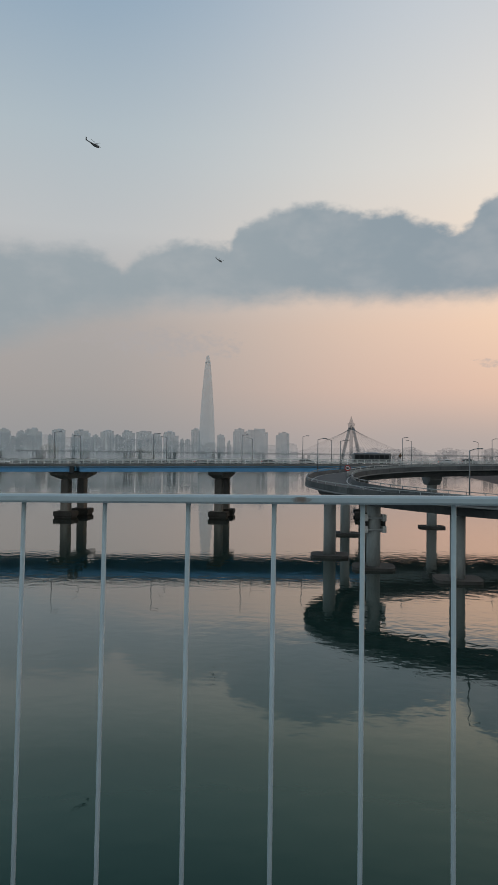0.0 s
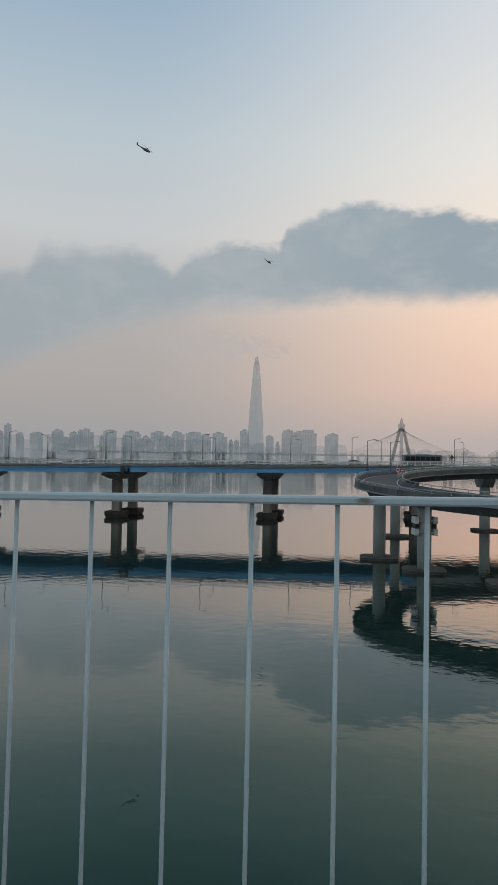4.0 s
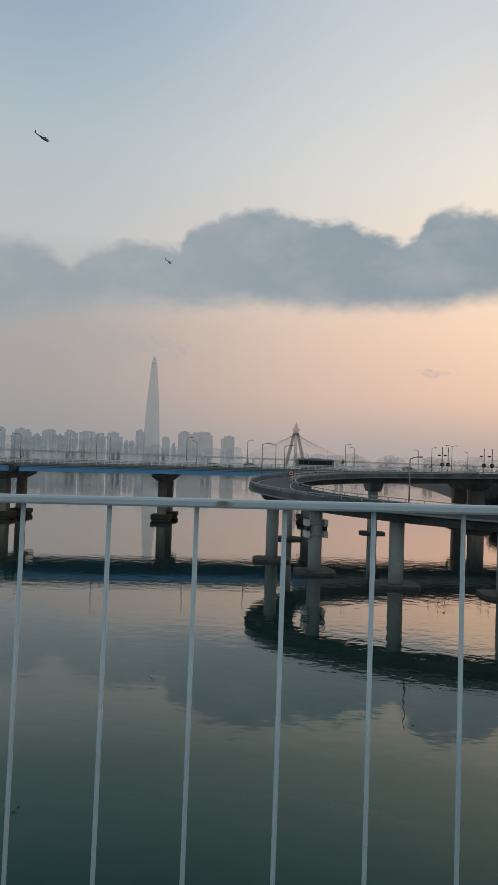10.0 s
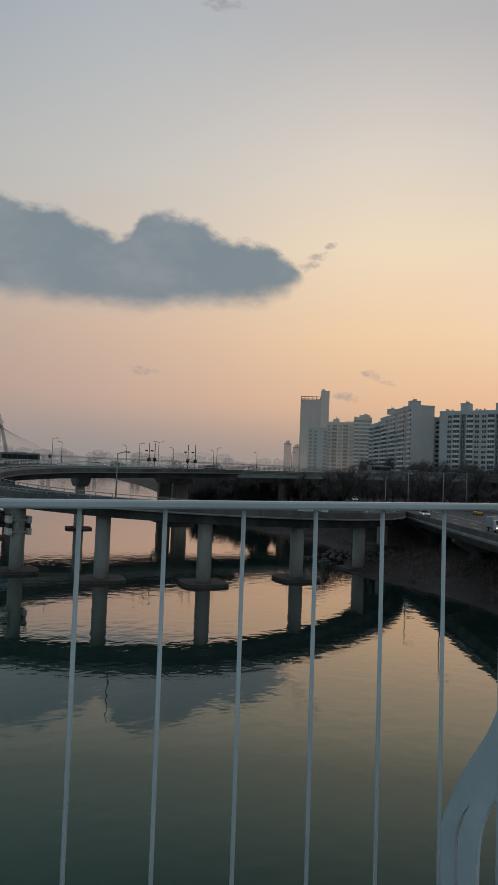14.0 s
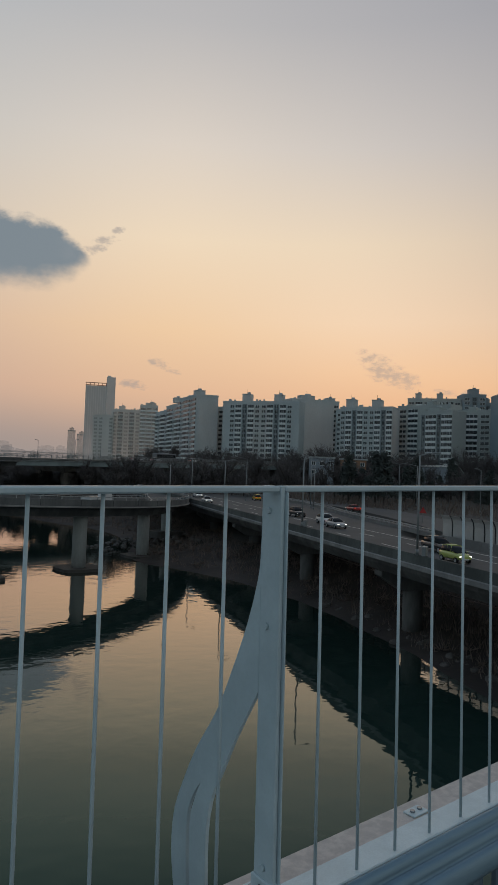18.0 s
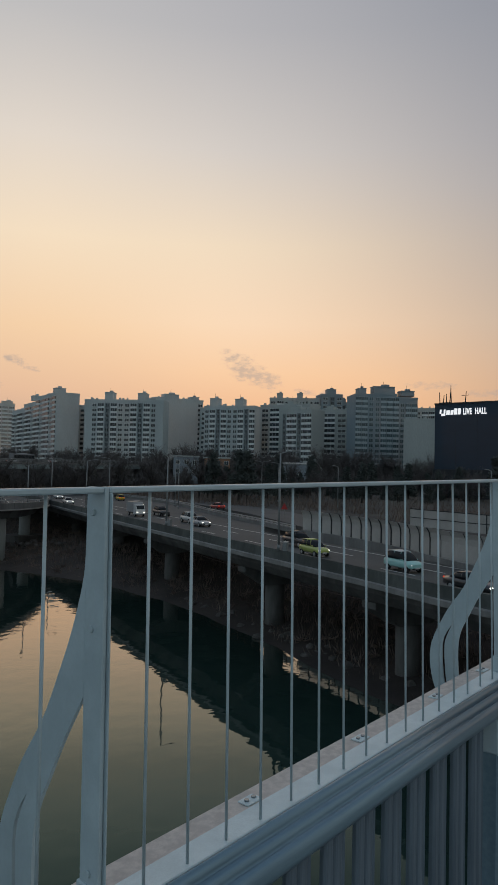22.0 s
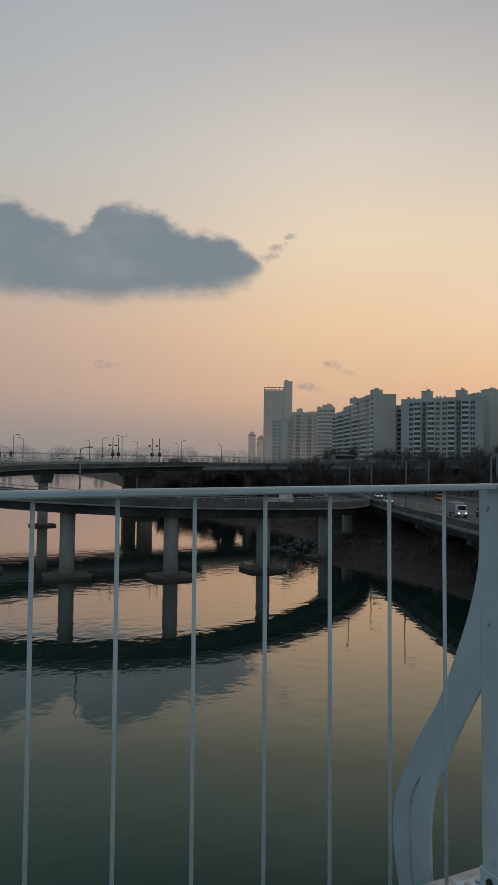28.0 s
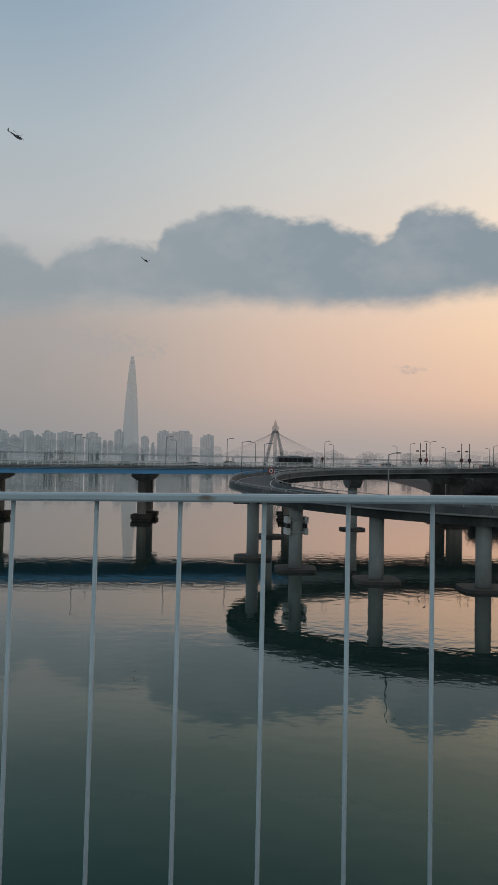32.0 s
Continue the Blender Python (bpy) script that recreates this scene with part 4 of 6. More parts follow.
# inner divider of the ramp head, where two lanes part
divider = thing("ramp_divider", "low pale concrete divider curving along the ramp head", "barrier")
divide_path = smooth_path([(52, 183.5, 15.4), (34, 176, 15.1), (18, 168, 14.8), (7.5, 158, 14.2), (2.5, 148, 13.6), (1.7, 140, 13.2)], 1.5)
part("wall", loft(bmesh.new(), divide_path, [(-0.25, 0), (-0.12, 0.8), (0.12, 0.8), (0.25, 0)]), CONCRETE_PALE, divider)
railing(offset_path(divide_path, 0, 0.8), 0.35, 2.4, divider, RAIL_WHITE, post=0.05, rails=(1.0,), bar=0.05)


def gauge_collar(x, y, z, label):
    """Two white board collars clamped round a ramp column, joined by dark straps."""
    ob = thing("pier_gauge", label, "gauge", stand(x, y, z, 12))
    for level in (0.0, 1.75):
        for side in (-1, 1):
            part("board", box(bmesh.new(), side * 1.42 - 0.28, side * 1.42 + 0.28, -1.15, 1.15, level, level + 1.0, 0.03), WHITE_PAINT, ob)
            part("clamp", box(bmesh.new(), -1.13, 1.13, side * 1.1 - 0.04, side * 1.1 + 0.04, level + 0.35, level + 0.6), GALVANISED, ob)
    for side in (-1, 1):
        part("strap", box(bmesh.new(), side * 1.4 - 0.2, side * 1.4 + 0.2, -0.9, 0.9, 1.005, 1.745), DARK_METAL, ob)


gauge_collar(5.0, 107.3, 5.5, "white boards with dark straps clamped round a ramp column")


# ---- vehicles ----
def vehicle_paint(name, colour):
    return material("car_paint_" + name, colour, tuple(v * 0.9 for v in colour), 1.0, 0.3, bump=0, spread=0.05, coat=0.6)


CAR_PAINT = {"white": vehicle_paint("white", (0.62, 0.63, 0.64)), "silver": vehicle_paint("silver", (0.36, 0.37, 0.39)), "black": vehicle_paint("black", (0.02, 0.021, 0.024)),
             "teal": vehicle_paint("teal", (0.36, 0.66, 0.64)), "lime": vehicle_paint("lime", (0.40, 0.46, 0.12)), "red": vehicle_paint("red", (0.33, 0.03, 0.03)), "grey": vehicle_paint("grey", (0.12, 0.13, 0.14)),
             "yellow": vehicle_paint("yellow", (0.6, 0.4, 0.03))}
WHEEL_MESH = {}


def wheels(parent, xs, half, r):
    key = (r,)
    if key not in WHEEL_MESH:
        WHEEL_MESH[key] = (mesh_of("wheel", rod(bmesh.new(), (0, -0.11, 0), (0, 0.11, 0), r, sides=18), RUBBER), mesh_of("rim", rod(bmesh.new(), (0, -0.118, 0), (0, 0.118, 0), r * 0.62, sides=14), GALVANISED))
    for x in xs:
        for y in (-half, half):
            w = part("wheel", WHEEL_MESH[key][0], None, parent, m=Matrix.Translation((x, y, r)))
            part("rim", WHEEL_MESH[key][1], None, w)


def shaped(bm, outline, half, tuck):
    """A body from its side outline, narrower towards the roof."""
    top = max(v for _, v in outline)
    prism(bm, outline, -half, half, "y")
    for v in bm.verts:
        v.co.y *= 1 - tuck * max(0.0, (v.co.z - 0.85) / max(0.1, top - 0.85))
    bmesh.ops.bevel(bm, geom=[e for e in bm.edges], offset=0.05, segments=2, affect="EDGES")
    for f in bm.faces:
        f.smooth = f.calc_area() < 0.05
    return bm


def shell(stations, tuck=0.0, sides=18):
    """A rounded shell through cross-sections (x, half width, bottom, top), drawn in towards its top by tuck."""
    bm = bmesh.new()
    rings = []
    for x, half, z0, z1 in stations:
        ring = []
        for k in range(sides):
            a = 2 * math.pi * (k + 0.5) / sides
            c, q = math.cos(a), math.sin(a)
            up = math.copysign(abs(q) ** 0.55, q)
            ring.append(bm.verts.new((x, half * math.copysign(abs(c) ** 0.5, c) * (1 - tuck * (up + 1) / 2), (z0 + z1) / 2 + (z1 - z0) / 2 * up)))
        rings.append(ring)
    for a, b in zip(rings, rings[1:]):
        for k in range(sides):
            bm.faces.new((a[k], a[(k + 1) % sides], b[(k + 1) % sides], b[k])).smooth = True
    bm.faces.new(rings[0][::-1])
    bm.faces.new(rings[-1])
    bmesh.ops.recalc_face_normals(bm, faces=bm.faces[:])
    return bm


CAR_SHAPES = {
    # cross-sections of the body and of the glasshouse, axle places, wheel radius
    "sedan": ([(-2.32, 0.72, 0.46, 0.84), (-2.18, 0.86, 0.34, 0.98), (-1.5, 0.91, 0.27, 1.0), (0.9, 0.91, 0.26, 0.97), (1.65, 0.89, 0.28, 0.88), (2.15, 0.82, 0.33, 0.76), (2.32, 0.66, 0.42, 0.64)],
              [(-1.85, 0.76, 0.9, 0.99), (-1.15, 0.80, 0.9, 1.39), (-0.4, 0.81, 0.9, 1.47), (0.25, 0.81, 0.9, 1.44), (0.62, 0.79, 0.9, 1.29), (1.2, 0.76, 0.9, 0.98)], (-1.4, 1.42), 0.33),
    "suv": ([(-2.28, 0.76, 0.5, 1.0), (-2.16, 0.9, 0.38, 1.12), (-1.2, 0.94, 0.32, 1.12), (0.9, 0.94, 0.32, 1.1), (1.6, 0.92, 0.34, 1.04), (2.12, 0.86, 0.4, 0.94), (2.28, 0.7, 0.48, 0.78)],
            [(-2.2, 0.74, 1.02, 1.14), (-1.9, 0.82, 1.02, 1.58), (-1.0, 0.84, 1.02, 1.7), (0.2, 0.84, 1.02, 1.66), (0.6, 0.82, 1.02, 1.5), (1.2, 0.78, 1.02, 1.1)], (-1.38, 1.42), 0.37),
    "small": ([(-1.8, 0.62, 0.45, 0.92), (-1.68, 0.77, 0.34, 1.03), (-1.0, 0.8, 0.27, 1.04), (0.6, 0.8, 0.27, 1.02), (1.2, 0.78, 0.29, 0.95), (1.62, 0.72, 0.33, 0.82), (1.8, 0.58, 0.42, 0.68)],
              [(-1.74, 0.66, 0.94, 1.06), (-1.5, 0.72, 0.94, 1.52), (-0.8, 0.74, 0.94, 1.64), (0.1, 0.74, 0.94, 1.6), (0.5, 0.71, 0.94, 1.44), (1.12, 0.67, 0.94, 1.0)], (-1.15, 1.15), 0.29),
    "boxy": ([(-1.8, 0.68, 0.42, 1.0), (-1.7, 0.79, 0.33, 1.08), (-1.0, 0.8, 0.28, 1.08), (0.7, 0.8, 0.28, 1.06), (1.3, 0.79, 0.3, 1.0), (1.68, 0.75, 0.34, 0.88), (1.8, 0.62, 0.42, 0.72)],
             [(-1.76, 0.7, 0.98, 1.2), (-1.62, 0.76, 0.98, 1.66), (-0.8, 0.77, 0.98, 1.75), (0.3, 0.77, 0.98, 1.73), (0.66, 0.75, 0.98, 1.58), (1.16, 0.72, 0.98, 1.06)], (-1.2, 1.22), 0.29),
}


def car(shape, colour, label, m):
    low, high, axles, r = CAR_SHAPES[shape]
    half_l, half_w = low[-1][0], max(q[1] for q in low)
    ob = thing("car", label, "car", m, "cars on the roads")
    part("body", shell(low), CAR_PAINT[colour], ob)
    part("glasshouse", shell(high, 0.26), CAR_GLASS, ob)
    z = max(q[3] for q in high)
    part("roof", shell([(x, half * 0.76, top - 0.07, top + 0.025) for x, half, _, top in high if top > z - 0.14], 0.1), CAR_PAINT["white" if shape == "boxy" else colour], ob)
    for side in (-1, 1):
        for x in (-0.42, high[-2][0] - 0.25):
            part("pillar", rod(bmesh.new(), (x - 0.03, side * half_w * 0.86, 0.96), (x - 0.1, side * half_w * 0.67, z - 0.07), 0.04, 0.035, 5), CAR_PAINT[colour], ob)
        y = side * half_w * 0.66
        part("headlight", box(bmesh.new(), half_l - 0.16, half_l - 0.03, y - 0.15, y + 0.13, 0.6, 0.74, 0.03), HEADLIGHT, ob)
        part("tail_light", box(bmesh.new(), -half_l - 0.02, -half_l + 0.1, y - 0.14, y + 0.14, 0.74, 0.92, 0.02), TAILLIGHT, ob)
        part("mirror", box(bmesh.new(), 0.7, 0.86, side * (half_w + 0.04) - 0.08, side * (half_w + 0.04) + 0.08, 0.98, 1.1, 0.03), CAR_PAINT[colour], ob)
    part("bumper", box(bmesh.new(), half_l - 0.14, half_l + 0.03, -half_w * 0.62, half_w * 0.62, 0.3, 0.44, 0.03), DARK_METAL, ob)
    part("number_plate", box(bmesh.new(), half_l + 0.035, half_l + 0.05, -0.26, 0.26, 0.38, 0.5), WHITE_PAINT, ob)
    wheels(ob, axles, half_w - 0.09, r)
    return ob


def truck(label, m, box_mat, load=True):
    ob = thing("delivery_truck", label, "truck", m, "cars on the roads")
    cab = [(0.9, 0.45), (0.9, 2.0), (1.2, 2.1), (2.0, 2.0), (2.45, 1.25), (2.5, 0.45)]
    part("cab", shaped(bmesh.new(), cab, 0.85, 0.06), CAR_PAINT["white"], ob)
    part("windscreen", prism(bmesh.new(), [(2.02, 1.93), (2.06, 1.95), (2.44, 1.34), (2.4, 1.3)], -0.7, 0.7, "y"), CAR_GLASS, ob)
    part("chassis", box(bmesh.new(), -2.6, 0.9, -0.4, 0.4, 0.45, 0.7), DARK_METAL, ob)
    if load:
        part("cargo_box", box(bmesh.new(), -2.7, 0.8, -0.9, 0.9, 0.72, 2.5, 0.04), box_mat, ob)
    else:
        part("flat_bed", box(bmesh.new(), -2.7, 0.8, -0.88, 0.88, 0.72, 1.15, 0.03), box_mat, ob)
    for y in (-0.62, 0.62):
        part("headlight", box(bmesh.new(), 2.46, 2.54, y - 0.14, y + 0.14, 0.7, 0.86, 0.02), HEADLIGHT, ob)
    wheels(ob, (-1.7, 1.7), 0.72, 0.34)


def bus(label, m):
    ob = thing("bus", label, "bus", m)
    bm = box(bmesh.new(), -5.2, 5.2, -1.24, 1.24, 0.4, 3.15, 0.18)
    part("body", bm, CAR_PAINT["grey"], ob)
    for y in (-1.25, 1.25):
        for k in range(7):
            x = -4.8 + k * 1.36
            part("window", box(bmesh.new(), x, x + 1.26, y - 0.02, y + 0.02, 1.5, 2.7, 0.01), CAR_GLASS, ob)
    part("windscreen", box(bmesh.new(), 5.19, 5.23, -1.1, 1.1, 1.2, 2.8, 0.01), CAR_GLASS, ob)
    part("roof_unit", box(bmesh.new(), -1.5, 1.8, -0.8, 0.8, 3.15, 3.4, 0.06), CAR_PAINT["silver"], ob)
    wheels(ob, (-3.3, 3.2), 1.1, 0.48)


def on_road(x, y, z=8.2, back=False):
    """A place on the riverside road, heading along it."""
    best = min(along(road_path), key=lambda q: (q[0].x - x) ** 2 + (q[0].y - y) ** 2)
    d = best[2]
    turn = math.degrees(math.atan2(-d.y, -d.x)) + (180 if back else 0)
    return stand(x, y, z + 0.01, turn) @ Matrix.Scale(0.93, 4)


car("sedan", "white", "white sedan with lit headlights on the riverside road", on_road(87, 122.1))
truck("white box truck with lit headlights on the riverside road", on_road(75.3, 86.9), CAR_PAINT["silver"])
car("suv", "black", "black sport utility car on the riverside road", on_road(79, 84.8))
car("suv", "white", "white sport utility car on the riverside road", on_road(72.4, 71.4))
car("sedan", "silver", "silver sedan with lit headlights on the riverside road", on_road(69.4, 66.5))
car("small", "lime", "lime green hatchback on the riverside road", on_road(53.9, 36.5))
car("suv", "black", "black sport utility car passing a green hatchback", on_road(59, 42))
car("boxy", "teal", "pale teal and white box-shaped small car", on_road(51, 25.7))
car("sedan", "black", "black sedan near the viaduct parapet", on_road(45.1, 17.4))
car("suv", "black", "black sport utility car beside the noise barrier", on_road(47.7, 8.1))
car("sedan", "silver", "silver sedan far along the riverside road", on_road(91.8, 105.7))
car("sedan", "red", "dark red sedan on the far carriageway", on_road(102.2, 93.5, 8.2, True))
car("sedan", "white", "white sedan far along the riverside road", on_road(99.6, 143.8))
car("sedan", "silver", "silver sedan at the road bend", on_road(103.1, 164.7))
car("suv", "white", "white van far along the riverside road", on_road(110, 169.9))
car("sedan", "white", "white sedan at the distant bend", on_road(110.9, 192.4))
car("small", "yellow", "yellow van on the far carriageway", on_road(107.4, 130, 8.2, True))
AHEAD = math.degrees(math.atan2(AXIS.y, AXIS.x))
for s, lane, shape, colour in ((-20, 5, "sedan", "white"), (-43, 9, "sedan", "silver"), (-88, 5, "suv", "white"), (33, 9, "sedan", "grey"), (51, 5, "sedan", "black"), (62, 9, "suv", "silver"), (101, 5, "sedan", "white"), (109, 9, "suv", "grey"), (127, 6, "sedan", "silver"), (139, 6, "sedan", "black"),
                               (197, 5, "sedan", "white"), (206, 5, "sedan", "silver"), (226, 5, "suv", "white")):
    car(shape, colour, colour + " " + {"sedan": "sedan", "suv": "sport utility car"}[shape] + " crossing the river bridge", Matrix.Translation(main_at(s, lane, 0.01)) @ pose(0, 0, 0, 0, 0, AHEAD))


def on_loop(k, side):
    p, r, d = along(loop_path)[k]
    return Matrix.Translation(p + r * side + Vector((0, 0, 0.03))) @ pose(0, 0, 0, 0, 0, math.degrees(math.atan2(d.y, d.x)))


truck("white flat-bed truck on the loop ramp", on_loop(118, 1.2), CAR_PAINT["white"], False)

bus("dark grey city bus crossing the river bridge", Matrix.Translation(main_at(79, 4, 0.01)) @ pose(0, 0, 0, 0, 0, AHEAD))

# guard rail on the far side of the carriageway
median_path = smooth_path([(x, y, 8.2) for x, y in MEDIAN], 2.0)
guard_path = [p for p in median_path if 52.5 < p.y < 180]
guard = thing("guard_rail", "grey steel guard rail along the road median", "guard rail")
part("kerb", loft(bmesh.new(), guard_path, [(-0.2, -0.1), (-0.2, 0.45), (0.2, 0.45), (0.2, -0.1)]), CONCRETE, guard)
railing(guard_path, 0.85, 2.0, guard, GALVANISED, post=0.06, rails=(1.0, 0.7), bar=0.08)

# noise barrier: bowed panels between posts, on a low wall
PANEL = material("grey_clear_noise_panel", (0.62, 0.62, 0.60), (0.5, 0.5, 0.48), 0.4, 0.45, bump=0.05, clear=0.5)
barrier = thing("noise_barrier", "row of grey bowed noise panels between dark posts", "noise barrier")
fence_path = smooth_path([(x, y, 8.2) for x, y in MEDIAN[1:9]], 2.05)
part("plinth", loft(bmesh.new(), fence_path, [(-0.25, -3.0), (-0.25, 0.5), (0.15, 0.5), (0.15, -3.0)]), CONCRETE, barrier)
bow = [(0.0, 0.5), (0.0, 2.0), (-0.1, 2.55), (-0.38, 3.0)]
for (a, r, d), (b, _, _) in zip(along(fence_path), along(fence_path)[1:]):
    turn = Matrix.Translation(a) @ Matrix.Rotation(math.atan2(d.y, d.x) - math.pi / 2, 4, "Z")
    gap = (b - a).length
    bm = prism(bmesh.new(), bow + [(u + 0.05, v) for u, v in bow[::-1]], 0.08, gap - 0.08, "y")
    part("noise_panel", bm, PANEL, barrier, m=turn)
    post = [(u - 0.06, v) for u, v in bow] + [(u + 0.14, v) for u, v in bow[::-1]]
    part("barrier_post", prism(bmesh.new(), post, -0.04, 0.04, "y"), DARK_METAL, barrier, m=turn)

second = thing("mesh_fence", "dull grey plank fence behind the far carriageway", "fence")
second_path = smooth_path([(90.1, 17.2, 8.2), (92.7, 34.5, 8.2), (98.8, 51, 8.2)], 3.0)
part("panels", loft(bmesh.new(), second_path, [(-0.04, 0), (-0.04, 2.5), (0.04, 2.5), (0.04, 0)]), PANEL, second)
railing(second_path, 2.6, 3.0, second, DARK_METAL, post=0.08, rails=(1.0, 0.5), bar=0.06)
for x, y, h, turn in ((102, 127.4, 9.8, 160), (100.5, 103.9, 10.4, 170), (95.8, 98.1, 9.5, 340), (130.3, 83.1, 9.1, 170), (120.5, 45, 8.7, 170)):
    street_lamp("tall grey street lamp beside the riverside road", h, (1,), stand(x, y, 8.3, turn), "roadside lamps")
for x, y, h, turn in ((133.9, 107.8, 9.5, 150), (129.6, 99.2, 9.1, 150)):
    street_lamp("grey double-armed lamp beside the riverside road", h, (-1, 1), stand(x, y, 8.8, turn), "roadside lamps")
for x, y, h in ((38.6, 11.0, 8.6), (48.2, 36.4, 8.6), (58.7, 62.0, 8.3), (82.8, 122, 8.4), (72.4, 96.5, 8.0)):
    street_lamp("slim lamp post on the viaduct parapet", h, (1,), stand(x, y, 9.1, 330), "roadside lamps")
for x, y in ((47.9, 35.4), (58.3, 61.0)):
    cabinet = thing("junction_box", "grey steel junction box fixed on the viaduct parapet", "box", stand(x, y, 9.152, 22))
    part("case", box(bmesh.new(), -0.3, 0.3, -0.18, 0.18, 0, 0.75, 0.03), POLE_GREY, cabinet)
    part("lid", box(bmesh.new(), -0.34, 0.34, -0.22, 0.22, 0.753, 0.8, 0.015), GALVANISED, cabinet)
warn = thing("warning_sign", "orange-red triangular warning sign on a pole by the road", "road sign", stand(90.1, 67.5, 8.3, -50) @ Matrix.Scale(0.7, 4))
part("pole", rod(bmesh.new(), (0, 0, 0), (0, 0, 3.6), 0.06, sides=8), POLE_GREY, warn)
part("plate", prism(bmesh.new(), [(-0.8, 2.3), (0.8, 2.3), (0, 3.8)], -0.1, -0.07, "y"), RED_PAINT, warn)


# footpath rail on the bank below the viaduct
bank_rail = thing("footpath_railing", "dark steel railing beside a footpath under the viaduct", "railing")
bank_path = smooth_path([(51, 14, 3.6), (54.5, 25, 3.8), (57, 31.7, 3.9), (60.5, 44.1, 3.9), (68, 62, 3.9), (76, 80, 4.0)], 1.0)
railing(bank_path, 1.1, 1.2, bank_rail, RUSTY_RAIL, post=0.04, rails=(1.0, 0.55, 0.1), bar=0.035)
bus("white city bus on the bridge approach", Matrix.Translation(main_at(214, 9, 0.01)) @ pose(0, 0, 0, 0, 0, AHEAD))


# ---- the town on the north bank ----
# haze over the town is put into these walls: paler, partly see-through where clear < 1
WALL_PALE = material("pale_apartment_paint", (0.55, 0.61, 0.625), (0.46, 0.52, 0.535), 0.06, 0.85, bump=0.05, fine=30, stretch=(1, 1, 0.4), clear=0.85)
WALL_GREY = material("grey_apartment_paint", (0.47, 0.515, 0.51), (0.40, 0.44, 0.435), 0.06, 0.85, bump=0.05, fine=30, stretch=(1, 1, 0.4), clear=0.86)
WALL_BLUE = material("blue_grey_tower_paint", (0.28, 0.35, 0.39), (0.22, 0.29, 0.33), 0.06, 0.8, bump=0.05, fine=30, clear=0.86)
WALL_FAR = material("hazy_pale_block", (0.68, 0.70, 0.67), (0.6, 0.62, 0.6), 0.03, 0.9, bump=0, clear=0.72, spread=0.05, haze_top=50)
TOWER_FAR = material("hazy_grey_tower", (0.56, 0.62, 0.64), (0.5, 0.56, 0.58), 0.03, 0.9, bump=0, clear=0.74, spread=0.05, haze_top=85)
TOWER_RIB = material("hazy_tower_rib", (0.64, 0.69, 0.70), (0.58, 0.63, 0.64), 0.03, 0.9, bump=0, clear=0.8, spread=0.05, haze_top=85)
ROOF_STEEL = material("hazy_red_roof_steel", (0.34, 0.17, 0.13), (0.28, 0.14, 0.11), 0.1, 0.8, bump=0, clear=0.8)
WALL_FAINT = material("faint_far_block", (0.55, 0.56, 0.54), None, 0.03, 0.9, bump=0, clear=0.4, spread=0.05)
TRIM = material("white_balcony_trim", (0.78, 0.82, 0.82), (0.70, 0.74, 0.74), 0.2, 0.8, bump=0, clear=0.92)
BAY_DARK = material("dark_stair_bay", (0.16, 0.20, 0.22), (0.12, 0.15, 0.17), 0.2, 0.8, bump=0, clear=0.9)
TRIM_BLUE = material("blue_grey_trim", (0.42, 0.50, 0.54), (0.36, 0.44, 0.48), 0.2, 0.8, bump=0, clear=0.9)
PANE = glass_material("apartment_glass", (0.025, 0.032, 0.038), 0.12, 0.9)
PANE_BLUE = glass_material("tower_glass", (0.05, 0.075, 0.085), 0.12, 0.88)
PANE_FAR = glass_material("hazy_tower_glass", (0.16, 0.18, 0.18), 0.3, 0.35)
HALL_SKIN = material("navy_hall_cladding", (0.015, 0.036, 0.066), (0.012, 0.030, 0.055), 0.08, 0.6, bump=0.05, stretch=(1, 1, 4), clear=0.93)
HALL_BASE = material("charcoal_hall_wall", (0.03, 0.034, 0.04), None, 0.1, 0.8, clear=0.93)
BUFF = material("buff_house_wall", (0.30, 0.17, 0.11), (0.24, 0.14, 0.09), 0.2, 0.85)
BLUE_WALL = material("blue_grey_house_wall", (0.27, 0.32, 0.37), None, 0.2, 0.85)


def window_mesh(w, h, glass, trim, deep=0.18):
    """A frame with a middle bar and two set-back panes, all one piece."""
    bm = bmesh.new()
    xs, zs = (0, 0.1, w / 2 - 0.05, w / 2 + 0.05, w - 0.1, w), (0, 0.12, h - 0.1, h)
    grid = [[bm.verts.new((x, -0.05, z)) for x in xs] for z in zs]
    back = [[bm.verts.new((x, deep, z)) for x in xs] for z in (0, h)]
    panes = []
    for j in range(3):
        for i in range(5):
            face = bm.faces.new((grid[j][i], grid[j][i + 1], grid[j + 1][i + 1], grid[j + 1][i]))
            if j == 1 and i in (1, 3):
                panes.append(face)
    for i in range(5):
        bm.faces.new((grid[0][i], back[0][i], back[0][i + 1], grid[0][i + 1]))
        bm.faces.new((grid[3][i + 1], back[1][i + 1], back[1][i], grid[3][i]))
    for face in panes:
        inner = bmesh.ops.extrude_discrete_faces(bm, faces=[face])["faces"][0]
        inner.material_index = 1
        for v in inner.verts:
            v.co.y += 0.1
    return mesh_of("window", bm, trim, glass)


def balcony_mesh(w, h, glass, trim):
    bm = bmesh.new()
    box(bm, 0, w, -0.5, 0.0, 0, 1.05)
    box(bm, 0.1, w - 0.1, -0.45, 0.0, 1.051, h - 0.12, mat=1)
    box(bm, 0, w, -0.52, 0.0, h - 0.119, h)
    for k in range(1, 3):
        box(bm, w * k / 3 - 0.05, w * k / 3 + 0.05, -0.48, -0.451, 1.051, h - 0.12)
    return mesh_of("balcony", bm, trim, glass)


